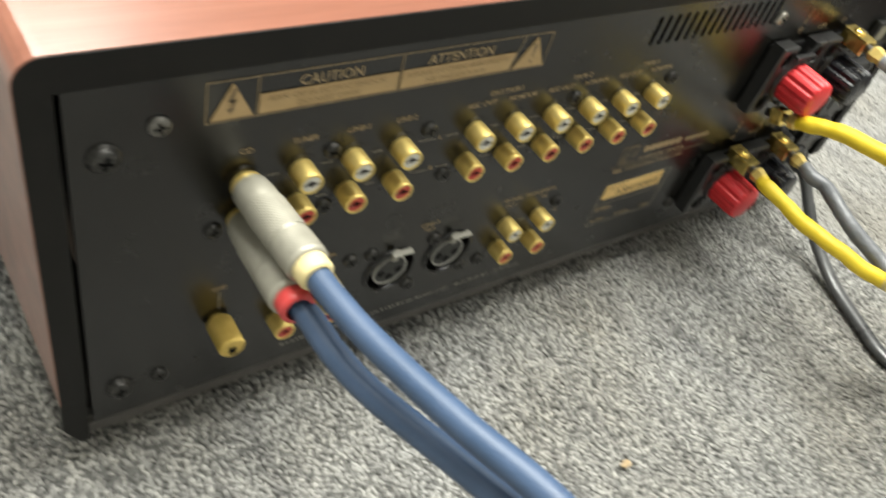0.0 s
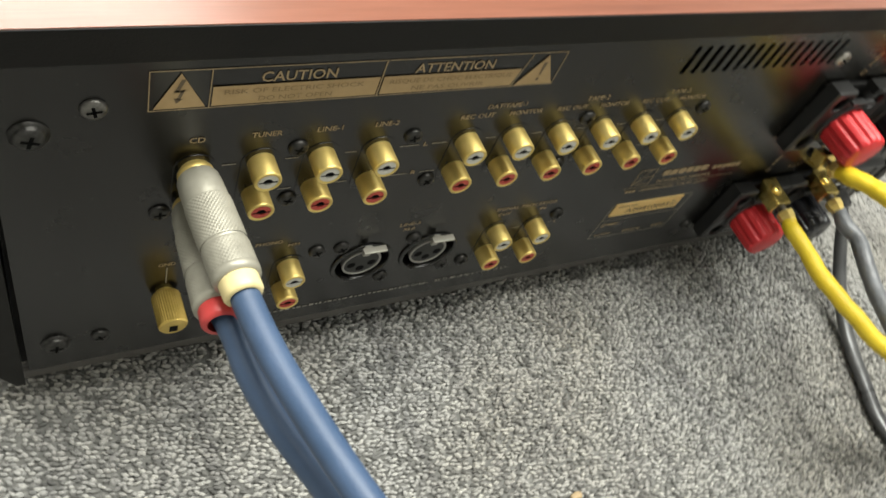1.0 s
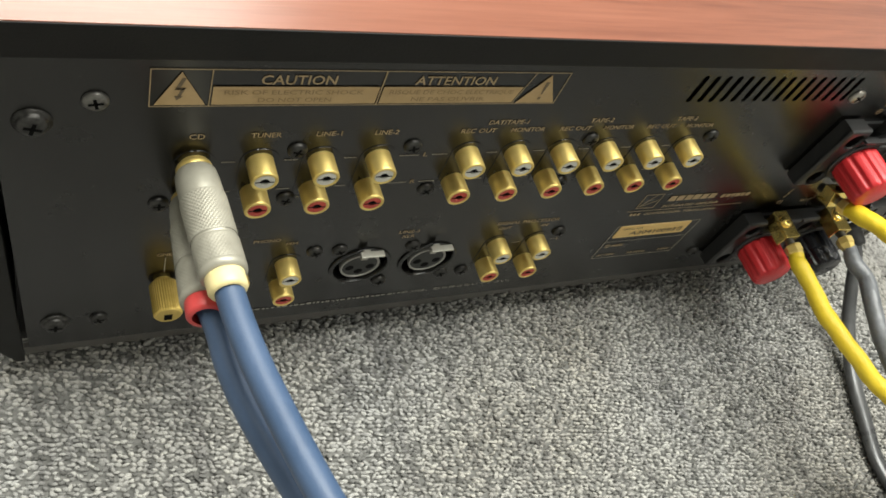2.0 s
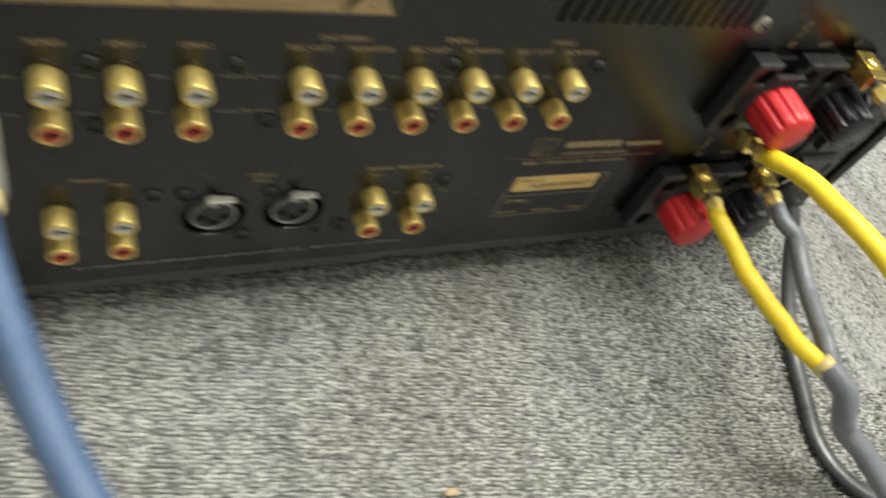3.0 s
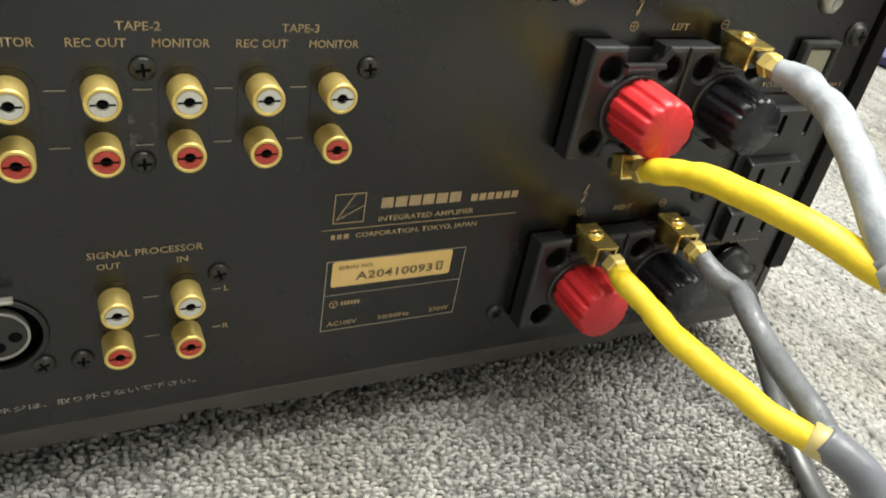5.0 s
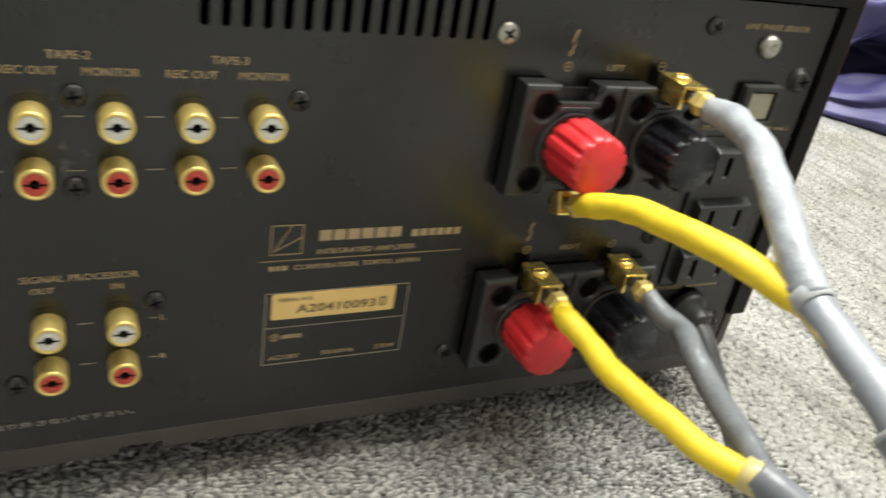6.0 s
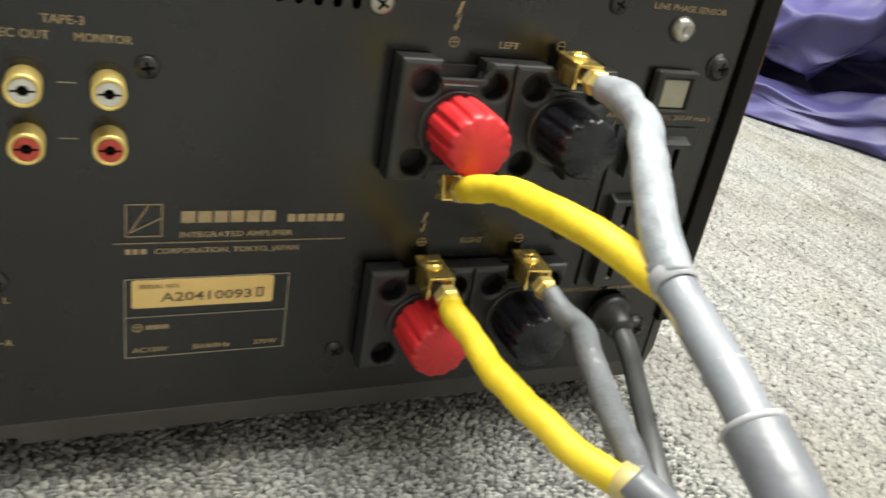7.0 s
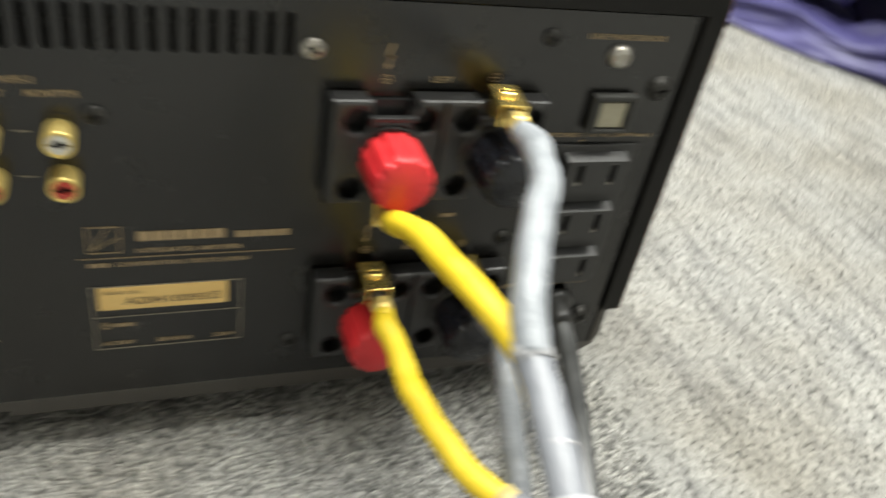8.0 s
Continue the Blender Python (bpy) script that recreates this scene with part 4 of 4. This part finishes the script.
def interconnect(base, tip, run, ring_mat, word):
    thing = tagged(new("interconnect_cable"), f"blue audio cable with a knurled silver plug and {word} ring", "audio cable", "interconnect cables")
    thing.location = Vector(base) * MM
    shift = -thing.location
    length = (Vector(tip) - Vector(base)).length
    bm = bmesh.new()
    lathe(bm, [(4.9, 3.6), (5.5, 3.8), (5.9, 4.6), (6.2, 8.0), (6.25, 12.6), (6.0, 13.4), (6.0, 13.8)], 48)
    knurl(bm, 6.6, 13.8, 27.6, 240, 92, 0.2)
    lathe(bm, [(6.3, 27.6), (6.0, 28.0), (6.0, 28.6), (6.3, 29.0)], 48)
    knurl(bm, 6.6, 29.0, length - 5.4, 240, 52, 0.1)
    lathe(bm, [(6.5, length - 5.4), (6.6, length - 4.8), (6.4, length - 3.0), (5.2, length - 2.8)], 48)
    plug = part("plug", bm, SILVER, thing, "knurled satin silver phono plug", True)
    point_along(plug, Vector(base) + shift / MM, Vector(tip) + shift / MM)
    bm = bmesh.new()
    lathe(bm, [(4.5, 1.6), (5.1, 1.7), (5.2, 2.2), (5.1, 3.6), (4.8, 3.9)], 40)
    part("collar", bm, GOLD, plug, "gold-plated collar", True)
    bm = bmesh.new()
    lathe(bm, [(5.1, length - 3.2), (5.4, length - 2.6), (5.4, length + 1.4), (5.0, length + 2.2), (3.8, length + 2.3)], 40)
    part("ring", bm, ring_mat, plug, f"{word} plastic marker ring", True)
    line = smooth_path([tuple(Vector(p) + shift / MM) for p in run], 10)
    bm = bmesh.new()
    tube(bm, line, lambda s, a: 3.95 + 0.9 * min(1.0, s * 3.2) + 0.04 * noise.noise((s * 20, len(word), 0)), 28)
    part("jacket", bm, BLUE, thing, "matt blue cable jacket", True)


TAIL = [(160, -330, 60), (190, -400, 6), (240, -480, 6), (330, -560, 6)]
interconnect((72.9, -0.6, 131.4), (75.2, -42.5, 133.4), [(74.9, -37.0, 133.2), (76.7, -53.0, 132.1), (79.9, -69.8, 131.4), (87.3, -99.3, 131.9), (96.6, -128.0, 131.9), (102.4, -156.5, 128.6), (107.4, -185.2, 124.2), (112.6, -214.0, 118.2), (128.0, -262, 101.8)] + TAIL, CREAM_RING, "cream")
interconnect((72.9, -0.6, 116.2), (70.7, -43.0, 121.6), [(70.9, -37, 121), (73.8, -47.4, 118.7), (75.4, -59.4, 116.6), (79.9, -76.5, 115.1), (92.0, -114.8, 117.9), (99.7, -152.4, 120.0), (105.8, -189.8, 116.6), (112.3, -225.0, 108.1), (119.6, -258.2, 94.4)] + [(x - 14, y, z) for x, y, z in TAIL], RED_RING, "red")


def spade(thing, base, tip, screw_top, heel=2.5):
    """A gold clamp shoe: a channel open below with a screw on top (or turned over), a steel neck and a hex nut towards the wire."""
    bm = bmesh.new()
    box(bm, -4.3, 4.3, -17.0, -heel, 2.4, 3.5, 0.25)
    box(bm, -4.3, -3.2, -17.0, -heel - 4.0, -4.2, 2.4, 0.25)
    box(bm, 3.2, 4.3, -17.0, -heel - 4.0, -4.2, 2.4, 0.25)
    box(bm, -3.2, 3.2, -heel - 7.0, -heel, -4.0, 2.4)
    shoe = part("terminal_shoe", bm, BRIGHT_GOLD, thing, "polished gold clamp shoe")
    point_along(shoe, base, tip)
    if not screw_top:
        shoe.matrix_basis = shoe.matrix_basis @ pose(0, 0, 0, 0, 180, 0)
    bm = bmesh.new()
    lathe(bm, [(0, 6.0), (2.1, 6.0), (2.1, 25.0), (1.2, 27.0), (0, 27.0)], 20)
    part("neck", bm, STEEL_MID, shoe, "dull steel neck", True)
    bm = bmesh.new()
    lathe(bm, [(1.8, 19.8), (3.5, 19.8), (4.0, 20.3), (4.0, 23.4), (3.5, 24.0), (3.0, 26.6), (1.6, 26.8)], 6)
    part("hex_nut", bm, GOLD, shoe)
    if screw_top:
        bm = bmesh.new()
        lathe(bm, [(3.1, -0.05), (3.1, 0.6), (2.7, 1.1), (1.7, 1.25), (0, 1.3)], 28)
        box(bm, -2.5, 2.5, -1.4, -1.1, -0.28, 0.28)
        bmesh.ops.rotate(bm, cent=(0, 0, 0), matrix=Matrix.Rotation(-math.pi / 2, 3, "X"), verts=bm.verts)
        bmesh.ops.translate(bm, vec=(0, -8.4 * MM, 3.5 * MM), verts=bm.verts)
        part("clamp_screw", bm, BRIGHT_GOLD, shoe, "", True)


def sleeve(thing, name, points, radius, mat, label, seed, amount=0.05, freq=9.0, flat=0.95, taper=True):
    bm = bmesh.new()
    line = smooth_path(points, 12)
    for k, q in enumerate(line[4:-4]):
        s = k / len(line) * freq * 0.8
        q += Vector((noise.noise((s, seed, 3.1)), 0.4 * noise.noise((s, seed, 5.7)), noise.noise((s, seed, 8.3)))) * 9 * amount * MM
    length = sum((b - a).length for a, b in zip(line, line[1:])) / MM
    bumps = crinkle(radius, amount, freq, seed)

    def girth(s, a):
        """Drawn in over the neck of the shoe, full a little further on."""
        d = s * length
        u = min(1.0, d / 8.0) if taper else 1.0
        pinch = 0.07 * math.exp(-((d - 16.0) / 3.0) ** 2) if taper else 0.0
        return bumps(s, a) * (0.82 + 0.18 * u * u * (3 - 2 * u) - pinch)
    tube(bm, line, girth, 24, flat)
    return part(name, bm, mat, thing, label, True)


def band(thing, a, b, r, mat, name="band"):
    bm = bmesh.new()
    lathe(bm, [(r - 0.5, 0), (r, 0.3), (r, (Vector(b) - Vector(a)).length - 0.3), (r - 0.5, (Vector(b) - Vector(a)).length)], 28)
    ob = part(name, bm, mat, thing, "", True)
    point_along(ob, a, b)


def lerp(a, b, s):
    return tuple(Vector(a).lerp(Vector(b), s))


upper = tagged(new("loudspeaker_cable"), "grey loudspeaker cable with yellow and pale grey ends and gold shoes", "loudspeaker cable", "loudspeaker cables")
spade(upper, (351.2, -2.5, 104.6), (350.2, -25.4, 112.6), False, 10.0)
spade(upper, (387.6, -1.5, 146.0), (385.4, -28.0, 145.4), True)
sleeve(upper, "yellow_sleeve", [(349.8, -25.0, 112.8), (350.6, -32.7, 116.6), (352.7, -44.3, 120.8), (354.8, -61.7, 124.0), (357.6, -76.5, 125.1), (361.3, -90.7, 124.6), (362.2, -100.5, 124.4)], 4.25, YELLOW, "crinkled yellow sleeving", 1, 0.06, 10.0)
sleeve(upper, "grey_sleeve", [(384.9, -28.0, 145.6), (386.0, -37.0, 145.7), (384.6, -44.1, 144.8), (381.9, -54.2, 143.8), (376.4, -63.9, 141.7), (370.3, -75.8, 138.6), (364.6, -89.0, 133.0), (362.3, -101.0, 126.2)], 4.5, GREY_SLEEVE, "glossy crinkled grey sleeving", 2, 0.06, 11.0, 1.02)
trunk = [(362.8, -96.5, 127.0), (361.9, -110.6, 122.4), (359.9, -127.0, 118.2), (357.5, -151.0, 108.3), (353.4, -163, 95.2), (348, -173.7, 76.1), (343, -186, 54), (341, -204, 26), (345, -226, 9), (362, -262, 8), (400, -330, 8)]
sleeve(upper, "grey_tubing", trunk[:4], 4.6, PALE_TUBE, "smooth grey heat-shrink tubing", 3, 0.03, taper=False)
sleeve(upper, "outer_tubing", [lerp(trunk[2], trunk[3], 0.3)] + trunk[3:], 6.1, GREY_TUBE, "thick grey outer tubing", 4, 0.02, taper=False)
bm = bmesh.new()
tube(bm, smooth_path([(360.2, -96.0, 124.4), (359.4, -101.0, 123.6), (358.5, -110.8, 121.4), (357.1, -122.0, 118.4), (356.6, -129.0, 116.0)], 8), lambda s, a: 1.5 - 0.9 * s, 12)
part("yellow_core", bm, CLOUDY, upper, "yellow edge of the inner wire showing along the tubing", True)
band(upper, (362.6, -98.6, 126.5), (362.3, -102.4, 125.2), 5.0, CLEAR_BAND)
band(upper, lerp(trunk[1], trunk[2], 0.72), lerp(trunk[1], trunk[2], 0.80), 4.75, CLEAR_BAND)
band(upper, lerp(trunk[2], trunk[3], 0.28), lerp(trunk[2], trunk[3], 0.34), 6.25, CLEAR_BAND)

lower = tagged(new("loudspeaker_cable"), "grey loudspeaker cable with yellow and dark grey ends, drooping to carpet", "loudspeaker cable", "loudspeaker cables")
spade(lower, (351.8, -0.8, 77.0), (352.1, -25.0, 75.6), True)
spade(lower, (387.8, -0.8, 77.6), (386.2, -26.0, 77.0), True)
sleeve(lower, "yellow_sleeve", [(352.1, -25.4, 75.6), (351.4, -30.6, 74.4), (352.7, -40.5, 73.2), (353.2, -58.2, 72.0), (355.6, -74.0, 72.2), (360.6, -89.5, 70.2), (369.6, -103.0, 68.4)], 4.15, YELLOW, "crinkled yellow sleeving", 5, 0.07, 11.0)
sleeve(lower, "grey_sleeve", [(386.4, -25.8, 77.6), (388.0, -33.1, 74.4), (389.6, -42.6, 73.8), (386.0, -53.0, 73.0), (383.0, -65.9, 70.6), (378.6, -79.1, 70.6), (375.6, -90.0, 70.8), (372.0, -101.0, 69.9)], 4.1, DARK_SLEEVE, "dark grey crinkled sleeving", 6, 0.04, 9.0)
sleeve(lower, "grey_tubing", [(369.4, -101.5, 70.2), (375.0, -113.0, 66.4), (379.6, -119.9, 56.0), (389.4, -123.3, 44.2), (404, -132, 34), (417, -149, 24), (432, -170, 12), (452, -200, 7), (520, -262, 6), (620, -330, 6)], 5.4, GREY_TUBE, "grey heat-shrink tubing", 7, 0.03, taper=False)
band(lower, (367.2, -98.8, 69.3), (370.3, -104.0, 69.2), 4.9, CLOUDY)

# ---- things on the carpet beyond ----
bag = tagged(new("fabric_bag"), "crumpled purple nylon bag lying on the carpet", "bag")
bag.location = (0.87, 0.46, 0)


def crumpled(nu=28, nv=40):
    """A slumped bag: its lower lip on the carpet, the dark mouth behind it, the upper flap hanging over. Corners of flat, creased facets."""
    along, away = Vector((0.45, -0.89, 0)), Vector((0.89, 0.45, 0))
    rng = random.Random(21)
    grid = []
    for i in range(nu + 1):
        u = -0.34 + 1.0 * i / nu
        lip = 0.030 + 0.05 * max(u + 0.05, 0) + 0.25 * max(u - 0.12, 0) + 0.012 * noise.noise((u * 14, 1, 0))
        gape = 0.016 + 0.13 * max(u, 0) + 0.35 * max(u - 0.1, 0) - 0.5 * max(u - 0.2, 0) + 0.012 * noise.noise((u * 12, 4, 0))
        edge = lip + gape
        hem = 0.006 + 0.014 * noise.noise((u * 8.0, 9, 0)) + 0.2 * max(0.0, u - 0.16) ** 2 + 0.6 * max(0.0, -0.02 - u) ** 1.5
        lean = 0.04 * noise.noise((u * 9, 6, 2))
        run = [(0, 0.001), (-0.006, 0.008), (0.006, 0.45 * lip), (0.004, 0.7 * lip), (0.03, lip), (0.055, 0.8 * lip), (0.09, 0.5 * lip), (0.12, 0.035), (0.125, 0.05 + gape * 0.6), (0.1, edge + 0.02), (0.05 + lean, edge + 0.004), (0.034 + lean, edge), (0.028 + lean, edge + 0.018), (0.04 + lean, edge + 0.06), (0.075, edge + 0.1), (0.1, edge + 0.125), (0.13, edge + 0.12), (0.19, edge + 0.15), (0.27, edge + 0.17), (0.4, 0.2), (0.5, 0.08), (0.52, 0.002)]
        prof = smooth_path([(a * 1000, 0, z * 1000) for a, z in run], 10)
        row = []
        travelled, last = 0.0, prof[0]
        for j in range(nv + 1):
            k = min(len(prof) - 1.001, (j + (rng.uniform(-0.3, 0.3) if 0 < j < nv else 0)) / nv * (len(prof) - 1))
            q = prof[int(k)].lerp(prof[int(k) + 1], k - int(k))
            n = (prof[min(int(k) + 3, len(prof) - 1)] - prof[max(int(k) - 2, 0)]).normalized()
            travelled += (q - last).length
            last = q
            crush = 0.004 + 0.022 * min(1.0, travelled / 0.3)
            d = 0.0 if j == 0 else rng.uniform(-1.0, 1.0) * crush
            slide = rng.uniform(-0.35, 0.35) / nu if j else 0.0
            p = along * (u + slide) + away * (q.x + hem - n.z * d)
            row.append(Vector((p.x, p.y, max(0.0012, q.z + n.x * d))))
        grid.append(row)
    return grid


def cloth_strip(grid, j0, j1):
    """A band of the cloth: facets split by chance along one diagonal, refined so that the creases stay tight but not knife-sharp."""
    rng = random.Random(j0 + 3)
    bm = bmesh.new()
    rows = [[bm.verts.new(p) for p in row[j0 : j1 + 1]] for row in grid]
    for a, b in zip(rows, rows[1:]):
        for k in range(j1 - j0):
            q = (a[k], b[k], b[k + 1], a[k + 1])
            s = rng.random() < 0.5
            bm.faces.new((q[s], q[1 + s], q[2 + s]))
            bm.faces.new((q[(2 + s) % 4], q[(3 + s) % 4], q[s]))
    bmesh.ops.subdivide_edges(bm, edges=bm.edges[:], cuts=3, use_grid_fill=True)
    for _ in range(2):
        bmesh.ops.smooth_vert(bm, verts=[v for v in bm.verts if not v.is_boundary], factor=0.4, use_axis_x=True, use_axis_y=True, use_axis_z=True)
    bmesh.ops.recalc_face_normals(bm, faces=bm.faces)
    return bm


cloth = crumpled()
part("lower_lip", cloth_strip(cloth, 0, 10), NYLON, bag, "creased purple nylon lip of the open mouth", True)
part("lining", cloth_strip(cloth, 10, 20), NYLON_IN, bag, "dark navy lining inside the mouth", True)
part("upper_flap", cloth_strip(cloth, 20, 40), NYLON, bag, "creased purple nylon flap", True)

bm = bmesh.new()
box(bm, 770, 1100, -260, 106, 0, 170, 2)
tagged(part("wooden_cabinet", bm, BROWN, None), "dark brown wooden cabinet standing on the carpet", "cabinet")
bm = bmesh.new()
bmesh.ops.create_icosphere(bm, subdivisions=2, radius=0.0021)
for v in bm.verts:
    v.co = Vector((v.co.x * 1.6, v.co.y * 0.8, v.co.z * 0.6)) * (1 + 0.3 * noise.noise(v.co * 600))
crumb = tagged(part("crumb", bm, CRUMB, None, "", True), "small tan crumb on the carpet", "crumb")
crumb.location = (0.2234, -0.1, 0.0022)
